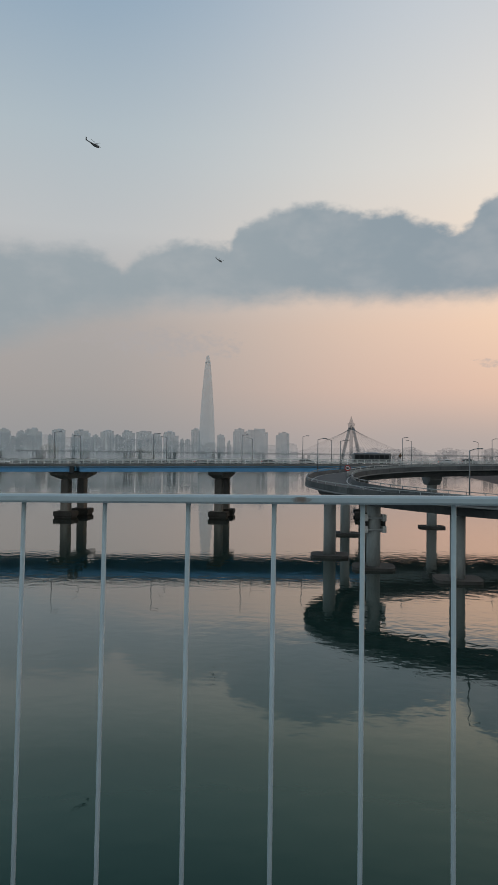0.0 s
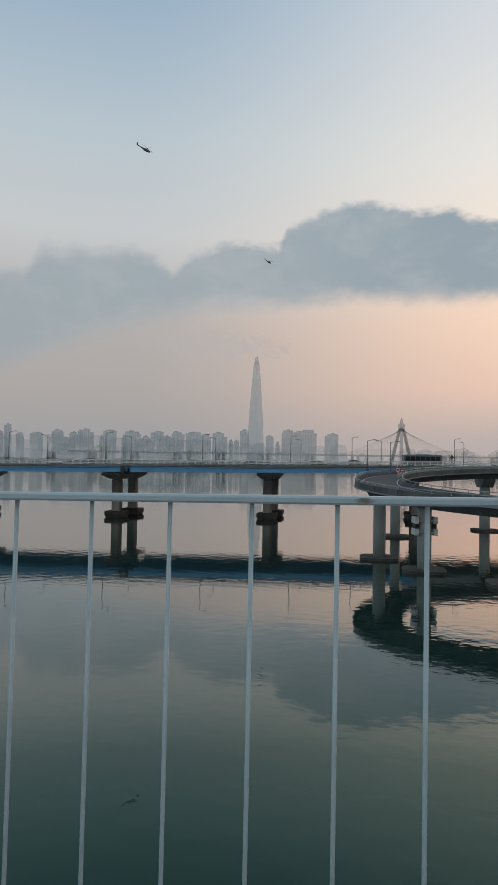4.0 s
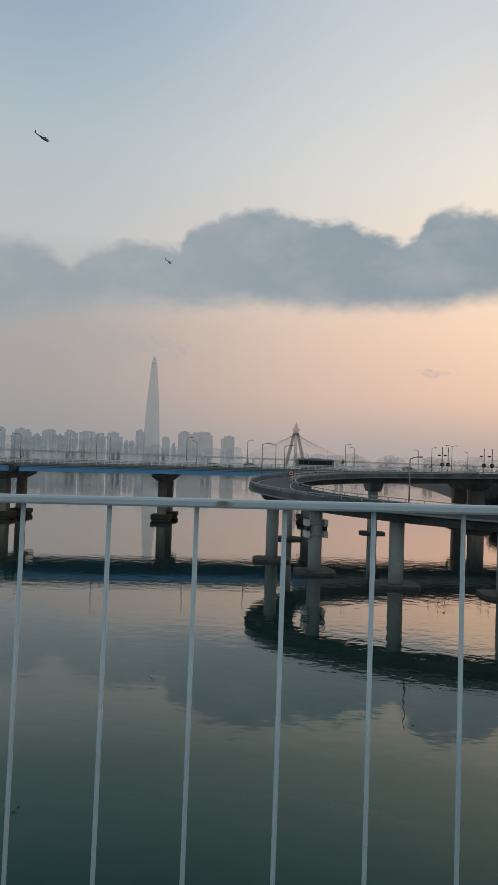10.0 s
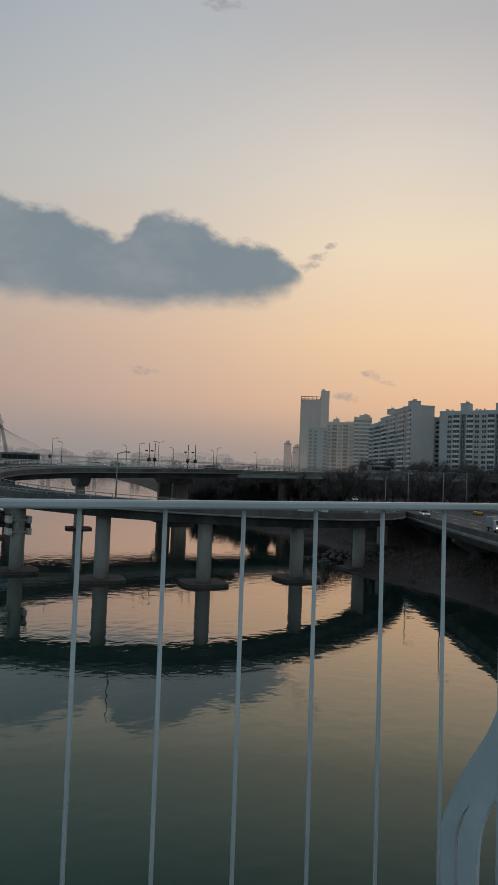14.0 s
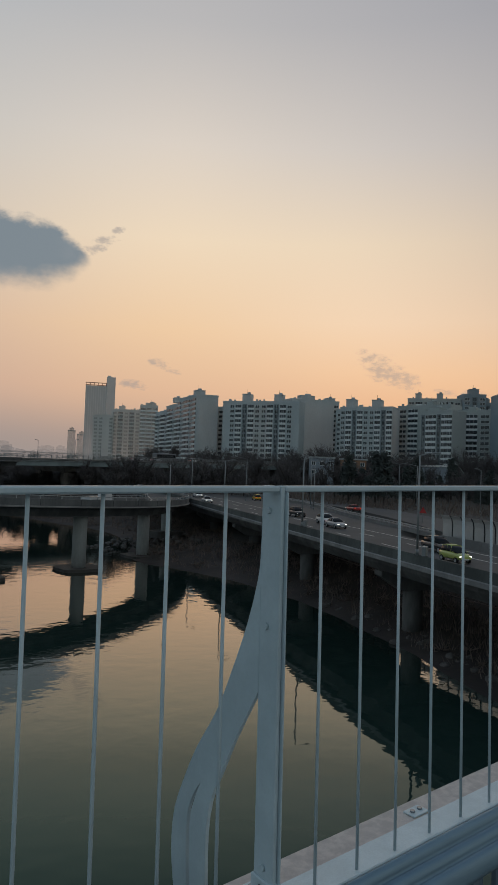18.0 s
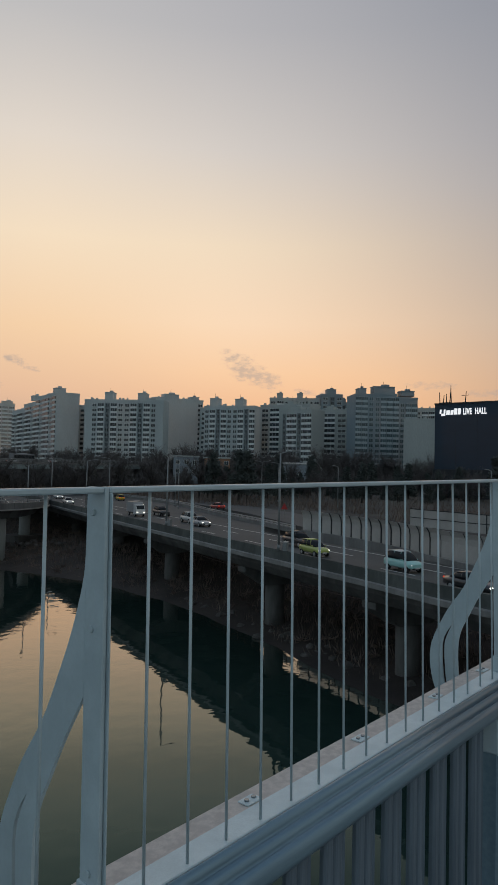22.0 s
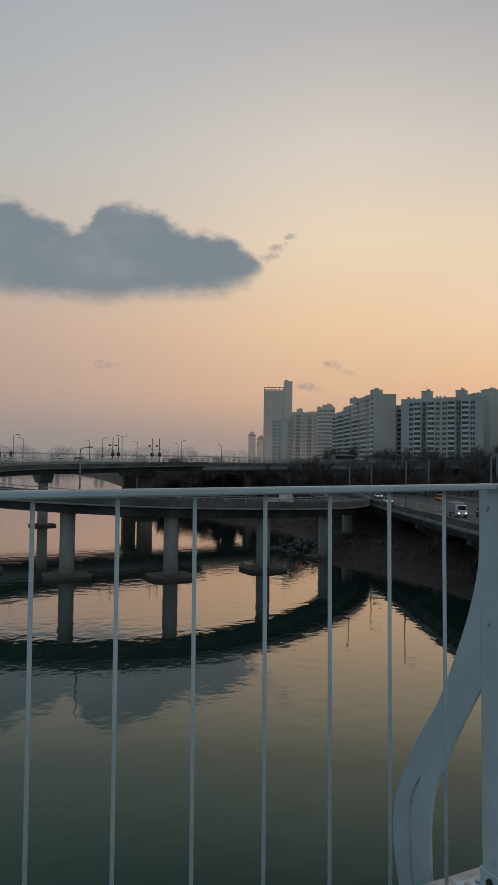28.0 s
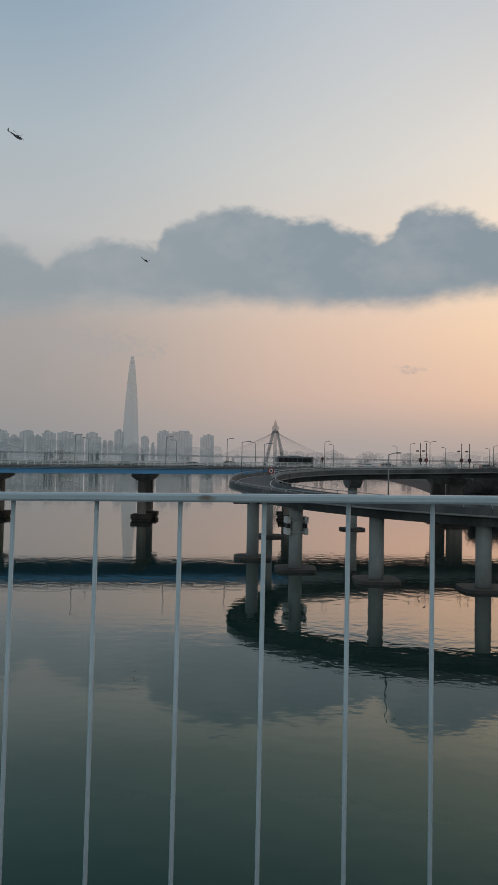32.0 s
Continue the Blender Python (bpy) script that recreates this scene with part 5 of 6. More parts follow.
def apartment(name, label, a, b, depth, z0, z1, pattern, wall, heads=(), storey=2.85, steps=(), glass=PANE, trim=TRIM, far_side=False):
    """A slab block. a and b: the ends of the face towards the river. pattern: bays as letters (w window, b balcony, d dark stair bay, . blank)."""
    a, b = Vector((*a, 0)), Vector((*b, 0))
    u = (b - a).normalized()
    length = (b - a).length
    m = Matrix.Translation((a.x, a.y, 0)) @ Matrix.Rotation(math.atan2(u.y, u.x), 4, "Z")
    ob = thing(name, label, "apartment block", m, "blocks on the north bank")
    for k, (f0, f1, drop) in enumerate(steps or ((0, 1, 0),)):
        bm = bmesh.new()
        box(bm, f0 * length, f1 * length - (0.02 if f1 < 1 else 0), 0, depth, z0, z1 - drop)
        part("wall", bm, wall, ob)
        bm = bmesh.new()
        x0, x1, z = f0 * length, f1 * length - (0.02 if f1 < 1 else 0), z1 - drop
        for q in ((x0 - 0.1, x1 + 0.1, -0.12, 0.2), (x0 - 0.1, x1 + 0.1, depth - 0.2, depth + 0.12), (x0 - 0.1, x0 + 0.2, 0.21, depth - 0.21), (x1 - 0.2, x1 + 0.1, 0.21, depth - 0.21)):
            box(bm, *q, z + 0.003, z + 1.0)
        part("roof_parapet", bm, wall, ob)
    for at, wide, tall in heads:
        x = at * length
        head = part("lift_tower", box(bmesh.new(), x - wide / 2, x + wide / 2, 1.0, min(depth - 1, 7.0), z1 + 0.003, z1 + tall, 0.15), wall, ob)
        part("tower_cap", box(bmesh.new(), x - wide / 2 - 0.08, x + wide / 2 + 0.08, 0.92, min(depth - 0.92, 7.08), z1 + tall + 0.003, z1 + tall + 0.4), wall, head)
        part("water_tank", rod(bmesh.new(), (x + wide * 0.12, 4, z1 + tall + 0.402), (x + wide * 0.12, 4, z1 + tall + 1.5), wide * 0.2, wide * 0.2, 12), wall, head)
        part("mast", rod(bmesh.new(), (x, 3, z1 + tall + 0.4), (x, 3, z1 + tall + 3.2), 0.09, 0.05, 5), DARK_METAL, head)
    clutter = random.Random(int(length * 10) + len(pattern))
    for k in range(int(length / 3.2)):
        at, tall = clutter.uniform(0.03, 0.97) * length, clutter.uniform(1.2, 2.4)
        drop = next((dr for f0, f1, dr in (steps or ((0, 1, 0),)) if f0 <= at / length <= f1), 0)
        if all(abs(at - q * length) > w / 2 + 1 for q, w, _ in heads):
            part("roof_vent", box(bmesh.new(), at - clutter.uniform(0.25, 0.7), at + clutter.uniform(0.25, 0.7), 2, 3.2, z1 - drop + 0.003, z1 - drop + tall), wall, ob)
    bay = length / len(pattern)
    floors = int((z1 - z0 - 1.2) / storey)
    kinds = {"w": window_mesh(bay * 0.66, 1.75, glass, trim), "b": balcony_mesh(bay * 0.9, storey, glass, trim), "d": window_mesh(bay * 0.5, 2.3, glass, wall)}
    for k, letter in enumerate(pattern):
        if letter == ".":
            continue
        if letter == "d":
            # the stair bay's recess is painted as a proud dark strip from top to bottom
            low = next((dr for f0, f1, dr in (steps or ((0, 1, 0),)) if f0 <= (k + 0.5) / len(pattern) <= f1), 0)
            part("stair_bay", box(bmesh.new(), (k + 0.14) * bay, (k + 0.86) * bay, -0.12, -0.004, z0 + 1, z1 - low - 1.0), BAY_DARK, ob)
        drop = next((dr for f0, f1, dr in (steps or ((0, 1, 0),)) if f0 <= (k + 0.5) / len(pattern) <= f1), 0)
        for f in range(floors):
            z = z1 - 1.2 - (f + 1) * storey
            if z < z0 + 4 or z + storey > z1 - drop:
                continue
            lift = {"w": 0.8, "b": 0.0, "d": 0.4}[letter]
            inset = {"w": 0.19, "b": 0.05, "d": 0.25}[letter]
            part({"w": "window", "b": "balcony", "d": "stair_window"}[letter], kinds[letter], None, ob, m=Matrix.Translation((k * bay + inset * bay, -0.19 if letter != "b" else -0.003, z + lift)))
    return ob


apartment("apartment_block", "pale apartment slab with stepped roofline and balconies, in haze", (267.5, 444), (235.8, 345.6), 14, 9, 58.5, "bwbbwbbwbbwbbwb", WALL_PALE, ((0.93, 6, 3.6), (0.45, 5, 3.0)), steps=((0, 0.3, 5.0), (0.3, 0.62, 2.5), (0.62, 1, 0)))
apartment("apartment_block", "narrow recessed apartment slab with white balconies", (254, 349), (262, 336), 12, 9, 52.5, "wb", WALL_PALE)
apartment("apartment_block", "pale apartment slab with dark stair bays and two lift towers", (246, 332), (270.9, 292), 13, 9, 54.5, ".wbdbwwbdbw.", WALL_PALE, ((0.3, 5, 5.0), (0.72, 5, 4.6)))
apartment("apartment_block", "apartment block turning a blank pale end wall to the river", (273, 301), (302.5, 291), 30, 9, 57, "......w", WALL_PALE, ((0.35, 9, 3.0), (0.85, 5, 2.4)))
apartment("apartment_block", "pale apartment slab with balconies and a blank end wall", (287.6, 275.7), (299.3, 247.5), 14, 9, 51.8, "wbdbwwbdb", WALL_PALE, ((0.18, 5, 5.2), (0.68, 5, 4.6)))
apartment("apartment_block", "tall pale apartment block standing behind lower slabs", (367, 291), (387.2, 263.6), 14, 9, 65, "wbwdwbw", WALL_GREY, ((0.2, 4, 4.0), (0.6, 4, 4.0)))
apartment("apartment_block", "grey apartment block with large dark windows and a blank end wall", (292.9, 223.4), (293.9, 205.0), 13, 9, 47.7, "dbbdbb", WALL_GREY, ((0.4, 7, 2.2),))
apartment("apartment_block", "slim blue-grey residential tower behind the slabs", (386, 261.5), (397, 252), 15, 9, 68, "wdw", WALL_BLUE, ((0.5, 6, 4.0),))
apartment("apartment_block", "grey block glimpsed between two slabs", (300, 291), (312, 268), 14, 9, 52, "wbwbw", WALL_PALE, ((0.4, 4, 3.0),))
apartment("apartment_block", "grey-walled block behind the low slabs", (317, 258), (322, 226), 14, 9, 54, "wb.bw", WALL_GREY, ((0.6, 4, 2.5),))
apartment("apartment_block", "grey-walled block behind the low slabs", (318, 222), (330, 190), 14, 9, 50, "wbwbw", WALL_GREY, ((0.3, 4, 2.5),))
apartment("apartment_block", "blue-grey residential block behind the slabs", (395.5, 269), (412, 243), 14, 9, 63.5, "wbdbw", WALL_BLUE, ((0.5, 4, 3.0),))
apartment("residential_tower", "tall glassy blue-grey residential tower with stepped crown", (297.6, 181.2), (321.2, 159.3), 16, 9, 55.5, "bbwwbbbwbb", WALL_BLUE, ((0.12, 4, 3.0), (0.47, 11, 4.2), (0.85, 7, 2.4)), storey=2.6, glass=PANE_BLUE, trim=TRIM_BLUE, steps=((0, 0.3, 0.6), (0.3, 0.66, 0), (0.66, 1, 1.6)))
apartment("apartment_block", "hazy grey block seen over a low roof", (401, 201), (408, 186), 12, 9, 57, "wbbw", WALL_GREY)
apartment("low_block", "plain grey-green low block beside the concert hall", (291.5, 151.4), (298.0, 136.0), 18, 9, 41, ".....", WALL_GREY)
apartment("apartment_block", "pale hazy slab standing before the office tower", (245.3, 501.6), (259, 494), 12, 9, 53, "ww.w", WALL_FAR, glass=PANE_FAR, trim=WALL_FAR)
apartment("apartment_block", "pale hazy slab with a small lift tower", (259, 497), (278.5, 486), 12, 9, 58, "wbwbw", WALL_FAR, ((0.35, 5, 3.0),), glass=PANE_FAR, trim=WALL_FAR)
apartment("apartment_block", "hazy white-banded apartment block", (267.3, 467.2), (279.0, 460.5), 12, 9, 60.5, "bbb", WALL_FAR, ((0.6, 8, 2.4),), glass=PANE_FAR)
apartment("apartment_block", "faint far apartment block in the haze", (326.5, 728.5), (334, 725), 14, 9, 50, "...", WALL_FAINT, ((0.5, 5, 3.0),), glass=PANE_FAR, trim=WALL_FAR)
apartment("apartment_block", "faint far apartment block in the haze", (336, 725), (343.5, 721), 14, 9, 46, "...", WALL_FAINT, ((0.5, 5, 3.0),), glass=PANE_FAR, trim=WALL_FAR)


def office_tower():
    """A slab of ribbed glass under an open red roof frame, with a taller blank core at one end."""
    far = 690.0
    m = Matrix.Rotation(-radians(26.6), 4, "Z") @ Matrix.Translation((-1.2, far, 0))
    ob = thing("office_tower", "tall hazy blue-grey office tower with an open red roof frame", "office tower", m, "blocks on the north bank")
    x0, x1, x2 = (far * math.tan(radians(a - 26.6)) for a in (25.47, 27.12, 27.82))
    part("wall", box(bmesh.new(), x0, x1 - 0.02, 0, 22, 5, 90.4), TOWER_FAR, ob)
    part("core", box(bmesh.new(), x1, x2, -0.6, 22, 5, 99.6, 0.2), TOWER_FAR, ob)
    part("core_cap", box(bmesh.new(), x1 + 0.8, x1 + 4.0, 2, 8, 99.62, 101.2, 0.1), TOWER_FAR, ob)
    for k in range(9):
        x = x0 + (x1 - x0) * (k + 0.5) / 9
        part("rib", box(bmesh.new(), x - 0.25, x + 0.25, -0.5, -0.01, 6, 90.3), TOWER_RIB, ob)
    for z in (91.0, 93.3):
        part("roof_beam", box(bmesh.new(), x0, x1 - 0.05, -0.2, 0.5, z - 0.3, z + 0.3), ROOF_STEEL, ob)
    for k in range(6):
        x = x0 + 0.3 + (x1 - x0 - 0.7) * k / 5
        part("roof_post", box(bmesh.new(), x - 0.3, x + 0.3, 0.51, 1.0, 90.41, 93.6), ROOF_STEEL, ob)


office_tower()


def concert_hall():
    m = Matrix.Translation((207.2, 96.4, 0)) @ Matrix.Rotation(-math.pi / 2, 4, "Z")
    hall = thing("concert_hall", "dark navy windowless concert hall with a lit white roof sign", "hall", m)
    part("wall", box(bmesh.new(), 0, 62, 0, 40, 9, 38.6), HALL_SKIN, hall)
    part("plinth", box(bmesh.new(), -0.5, 62.5, -0.4, 40.4, 8, 18, 0.1), HALL_BASE, hall)
    part("coping", box(bmesh.new(), -0.15, 62.15, -0.15, 40.15, 38.603, 39.0), HALL_BASE, hall)
    for k in range(9):
        part("cladding_joint", box(bmesh.new(), 0.1 + k * 6.9, 0.16 + k * 6.9, -0.03, -0.004, 18.01, 38.5), HALL_BASE, hall)
    for x in (32, 36):
        part("vent", box(bmesh.new(), x, x + 2.6, -0.1, 0.05, 32.5, 33.4), WALL_GREY, hall)
    rack = part("roof_rack", box(bmesh.new(), 1.0, 5.0, 1.0, 1.3, 39.1, 39.3), DARK_METAL, hall)
    for k, (x, h) in enumerate(((1.1, 3.6), (2.2, 2.6), (3.4, 3.0), (4.4, 4.4), (4.9, 5.6), (9.5, 3.5))):
        part("antenna", rod(bmesh.new(), (x, 1.2, 39.0), (x + (0.3 if k % 2 else -0.2), 1.2, 39.0 + h), 0.16, 0.1, 6), DARK_METAL, rack if x < 6 else hall)
    part("antenna_bar", box(bmesh.new(), 8.3, 10.7, 1.1, 1.3, 41.2, 41.35), DARK_METAL, hall)
    return hall


hall = concert_hall()


def lit_sign(hall):
    """The lit roof sign: a plain emblem of bars, then two words."""
    m = hall.matrix_basis @ Matrix.Translation((0, -0.25, 0))
    sign = thing("roof_sign", "lit white sign letters along the top of the hall", "sign", m)
    bm = bmesh.new()
    for x0, z0, x1, z1 in ((1.7, 35.6, 2.2, 36.9), (2.2, 34.9, 3.0, 35.6), (3.0, 34.9, 3.5, 36.9), (3.9, 35.2, 5.0, 36.6), (5.3, 35.2, 6.2, 36.6), (6.5, 35.2, 7.4, 37.1), (7.7, 35.2, 8.6, 37.1)):
        prism(bm, [(x0, z0), (x1, z0), (x1 + 0.15, z1), (x0 + 0.15, z1)], -0.1, 0.1, "y")
    part("emblem", bm, SIGN_LIT, sign, "slanted white emblem of plain shapes")
    for word, x in (("LIVE", 9.4), ("HALL", 13.2)):
        curve = bpy.data.curves.new(word, "FONT")
        curve.body, curve.size, curve.extrude, curve.space_character = word, 2.7, 0.1, 1.04
        curve.offset = 0.05
        curve.materials.append(SIGN_LIT)
        ob = new("word", curve)
        ob.parent = sign
        ob.matrix_basis = Matrix.Translation((x, 0, 35.15)) @ pose(0, 0, 0, 90) @ Matrix.Diagonal((0.56, 1.0, 1, 1))


lit_sign(hall)


def house(name, label, x, y, z, turn, wide, deep, high, wall, roof):
    ob = thing(name, label, "house", stand(x, y, z, turn))
    part("wall", box(bmesh.new(), -wide / 2, wide / 2, 0, deep, -3, high, 0.05), wall, ob)
    part("roof", box(bmesh.new(), -wide / 2 - 0.4, wide / 2 + 0.4, -0.4, deep + 0.4, high + 0.004, high + 0.5, 0.06), roof, ob)
    me = window_mesh(1.6, 1.5, PANE, TRIM)
    for k in range(int(wide // 3)):
        for level in range(int(high // 3)):
            part("window", me, None, ob, m=Matrix.Translation((-wide / 2 + 0.8 + k * 3, -0.19, 0.9 + level * 3)))


house("small_house", "blue-grey two-storey house among bare trees", 176, 177, 14, -44, 9, 8, 6.5, BLUE_WALL, WALL_GREY)
house("small_house", "rust-red two-storey house among bare trees", 183.5, 168.5, 14, -44, 9, 8, 6.2, BUFF, WALL_GREY)
house("white_shed", "pale shed with a white roof among pines", 177.5, 129, 13, -52, 8, 7, 5.5, BLUE_WALL, WHITE_PAINT)


# ---- trees and brush ----
def bare_tree(seed, tall):
    """Trunk forking low into limbs, hung with fans of fine twigs."""
    rng = random.Random(seed)
    wood, twigs = bmesh.new(), bmesh.new()
    rod(wood, (0, 0, -1.0), (0.1, 0, tall * 0.5), 0.2, 0.1, 7, caps=False)
    limbs = []
    for k in range(14):
        a, h = rng.uniform(0, 6.3), tall * rng.uniform(0.1, 0.5)
        start = Vector((0.05, 0, h))
        reach = rng.uniform(0.9, 2.6)
        end = start + Vector((math.cos(a) * reach, math.sin(a) * reach, tall * rng.uniform(0.15, 0.45)))
        rod(wood, start, end, 0.07, 0.03, 5, caps=False)
        limbs.append((start, end))
    for start, end in limbs:
        for k in range(60):
            base = start.lerp(end, rng.uniform(0.1, 1.0))
            out = Vector((rng.gauss(0, 0.7), rng.gauss(0, 0.7), rng.gauss(0.75, 0.6))) * (tall * 0.12)
            side = Vector((rng.uniform(-1, 1), rng.uniform(-1, 1), 0)).normalized() * 0.035
            tip = base + out
            twigs.faces.new([twigs.verts.new(p) for p in (base - side, base + side, tip)])
            for j in range(3):
                mid = base.lerp(tip, rng.uniform(0.2, 0.9))
                q = mid + Vector((rng.gauss(0, 0.5), rng.gauss(0, 0.5), rng.uniform(-0.1, 0.9)))
                twigs.faces.new([twigs.verts.new(p) for p in (mid - side * 0.8, mid + side * 0.8, q)])
    return mesh_of("trunk", wood, BARK), mesh_of("crown", twigs, TWIG)


def pine_tree(seed, tall):
    rng = random.Random(seed)
    wood, needles = bmesh.new(), bmesh.new()
    rod(wood, (0, 0, -1.0), (0, 0, tall * 0.92), 0.24, 0.05, 7, caps=False)
    for k in range(70):
        h = rng.uniform(0.22, 1.0)
        a = rng.uniform(0, 6.3)
        reach = (1.08 - h) * tall * 0.34 * rng.uniform(0.55, 1.1)
        tip = Vector((math.cos(a) * reach, math.sin(a) * reach, h * tall - reach * 0.12))
        root = Vector((0, 0, h * tall))
        rod(wood, root, tip, 0.05, 0.02, 4, caps=False)
        for j in range(26):
            c = root.lerp(tip, rng.uniform(0.3, 1.05)) + Vector((rng.gauss(0, 0.28), rng.gauss(0, 0.28), rng.gauss(0.1, 0.22)))
            e1 = Vector((rng.gauss(0, 1), rng.gauss(0, 1), rng.gauss(0, 0.6))).normalized() * rng.uniform(0.22, 0.5)
            e2 = e1.cross(Vector((rng.gauss(0, 1), rng.gauss(0, 1), rng.gauss(0, 1)))).normalized() * 0.12
            needles.faces.new([needles.verts.new(p) for p in (c - e1, c + e2, c + e1, c - e2)])
    return mesh_of("trunk", wood, BARK), mesh_of("crown", needles, NEEDLES)


BARE = [bare_tree(10 + k, 9.0) for k in range(4)]
PINE = [pine_tree(30 + k, 9.0) for k in range(3)]


def tree(kinds, name, label, x, y, z, size, rng):
    trunk, crown = kinds[rng.randrange(len(kinds))]
    ob = thing(name, label, "tree", stand(x, y, z, rng.uniform(0, 360)) @ Matrix.Diagonal((size * rng.uniform(0.85, 1.15), size, size, 1)), "trees on the north bank")
    part("trunk", trunk, None, ob)
    part("crown", crown, None, ob)


tree_rng = random.Random(8)


def polar(az, far):
    return far * math.sin(radians(az)), far * math.cos(radians(az))


for k in range(30):
    x, y = polar(45.5 + k * 0.82 + tree_rng.uniform(-0.6, 0.6), tree_rng.uniform(165, 215))
    tree(PINE, "pine_tree", "dark green pine tree on the verge before the apartments", x, y, 8.0, tree_rng.uniform(0.6, 1.5), tree_rng)
for k in range(110):
    x, y = polar(21 + k * 0.42, tree_rng.uniform(285, 350))
    tree(BARE, "bare_tree", "bare brown winter tree before the apartment slabs", x, y, 8.0, tree_rng.uniform(1.4, 2.4) if k > 20 else tree_rng.uniform(0.7, 1.2), tree_rng)
for k in range(90):
    x, y = polar(25 + k * 0.5, tree_rng.uniform(190, 260))
    tree(BARE, "bare_tree", "bare brown winter tree on the park slope", x, y, 7.6, tree_rng.uniform(0.8, 1.5), tree_rng)
for k in range(60):
    x, y = polar(16.5 + k * 0.26, tree_rng.uniform(235, 300))
    tree(BARE, "bare_tree", "bare brown willow on the far river bank", x, y, 1.0 + k * 0.09, tree_rng.uniform(0.8, 1.35), tree_rng)


for k in range(56):
    x, y = polar(16.6 + k * 0.21 + tree_rng.uniform(-0.1, 0.1), tree_rng.uniform(300, 390))
    tree(BARE, "bare_tree", "bare brown winter tree under the bridge approach", x, y, 3.0, tree_rng.uniform(1.15, 1.7), tree_rng)


def brush():
    """Leafless reeds and scrub over the bank slopes."""
    rng = random.Random(21)
    verts, faces = [], []

    def tuft(x, y, z, tall, count, spread):
        for _ in range(count):
            bx, by = x + rng.gauss(0, spread), y + rng.gauss(0, spread)
            lean = Vector((rng.gauss(0, 0.45), rng.gauss(0, 0.45), 1)).normalized() * tall * rng.uniform(0.5, 1.2)
            w = rng.uniform(0.02, 0.06) * tall
            a = rng.uniform(0, 3.1)
            i = len(verts)
            verts.extend(((bx - w * math.cos(a), by - w * math.sin(a), z - 0.2), (bx + w * math.cos(a), by + w * math.sin(a), z - 0.2), (bx + lean.x, by + lean.y, z + lean.z)))
            faces.append((i, i + 1, i + 2))

    water_line = smooth_path([(35, -40, 0), (39, 0, 0), (45.5, 20, 0), (53.5, 40, 0), (60, 58, 0), (62, 78, 0), (60, 96, 0), (62, 106, 0), (72, 124, 0), (78, 150, 0), (74, 200, 0), (80, 260, 0)], 1.2)
    for p, r, d in along(water_line):
        for _ in range(9):
            off = rng.uniform(-1.2, 16)
            q = p + Vector((0.93, -0.36, 0)) * off
            tuft(q.x, q.y, max(0.1, 0.3 + 0.19 * off), rng.uniform(0.4, 1.5), 9, 0.5)
    # round leafless shrubs
    for p, r, d in along(water_line):
        for _ in range(2):
            off = rng.uniform(-0.6, 15)
            c = p + Vector((0.93, -0.36, 0)) * off + d * rng.uniform(-0.6, 0.6)
            size = rng.uniform(0.5, 1.3)
            for _ in range(34):
                way_out = Vector((rng.gauss(0, 1), rng.gauss(0, 1), abs(rng.gauss(0.5, 0.7)))).normalized() * size * rng.uniform(0.5, 1.1)
                side = Vector((rng.gauss(0, 1), rng.gauss(0, 1), rng.gauss(0, 1))).normalized() * 0.05
                root = Vector((c.x, c.y, max(0.1, 0.35 + 0.19 * off))) + way_out * rng.uniform(0.1, 0.5)
                i = len(verts)
                verts.extend((tuple(root - side), tuple(root + side), tuple(root + way_out * 0.8)))
                faces.append((i, i + 1, i + 2))
    for _ in range(5200):
        x, y = polar(rng.uniform(20, 72), rng.uniform(118, 260))
        if x < 118 and y > 60:
            continue
        tuft(x, y, 8.2, rng.uniform(0.8, 2.6), 7, 1.0)
    me = bpy.data.meshes.new("brush")
    me.from_pydata(verts, [], faces)
    me.materials.append(SCRUB)
    return new("brush", me)


tagged(brush(), "dark leafless reeds and scrub covering the river bank", "brush", kind="stuff")


def riprap():
    rng = random.Random(5)
    for k in range(190):
        s = rng.random()
        if s < 0.55:
            x, y, z = rng.uniform(58, 76), rng.uniform(103, 122), 0
            z = max(0.1, (x - 58) * 0.16 - (y - 103) * 0.02)
        else:
            f = rng.random()
            x, y = 39 + 21 * f + rng.gauss(0.5, 0.8), 2 + 58 * f + rng.gauss(0, 0.9)
            z = 0.1 + rng.random() * 0.3
        yield x, y, z, rng.uniform(0.35, 1.15), rng.uniform(0, 360)


bank_stones = thing("riprap", "heap of dark grey riprap stones at the water's edge", "stones")
STONES = []
for seed in range(5):
    rng = random.Random(seed + 60)
    bm = bmesh.new()
    bmesh.ops.create_icosphere(bm, subdivisions=1, radius=0.6)
    for v in bm.verts:
        v.co = Vector((v.co.x * rng.uniform(0.8, 1.4), v.co.y * rng.uniform(0.7, 1.2), v.co.z * rng.uniform(0.5, 0.9)))
    STONES.append(mesh_of("stone", bm, ROCK))
for k, (x, y, z, size, turn) in enumerate(riprap()):
    part("stone", STONES[k % 5], None, bank_stones, m=stand(x, y, z, turn) @ Matrix.Scale(size, 4))


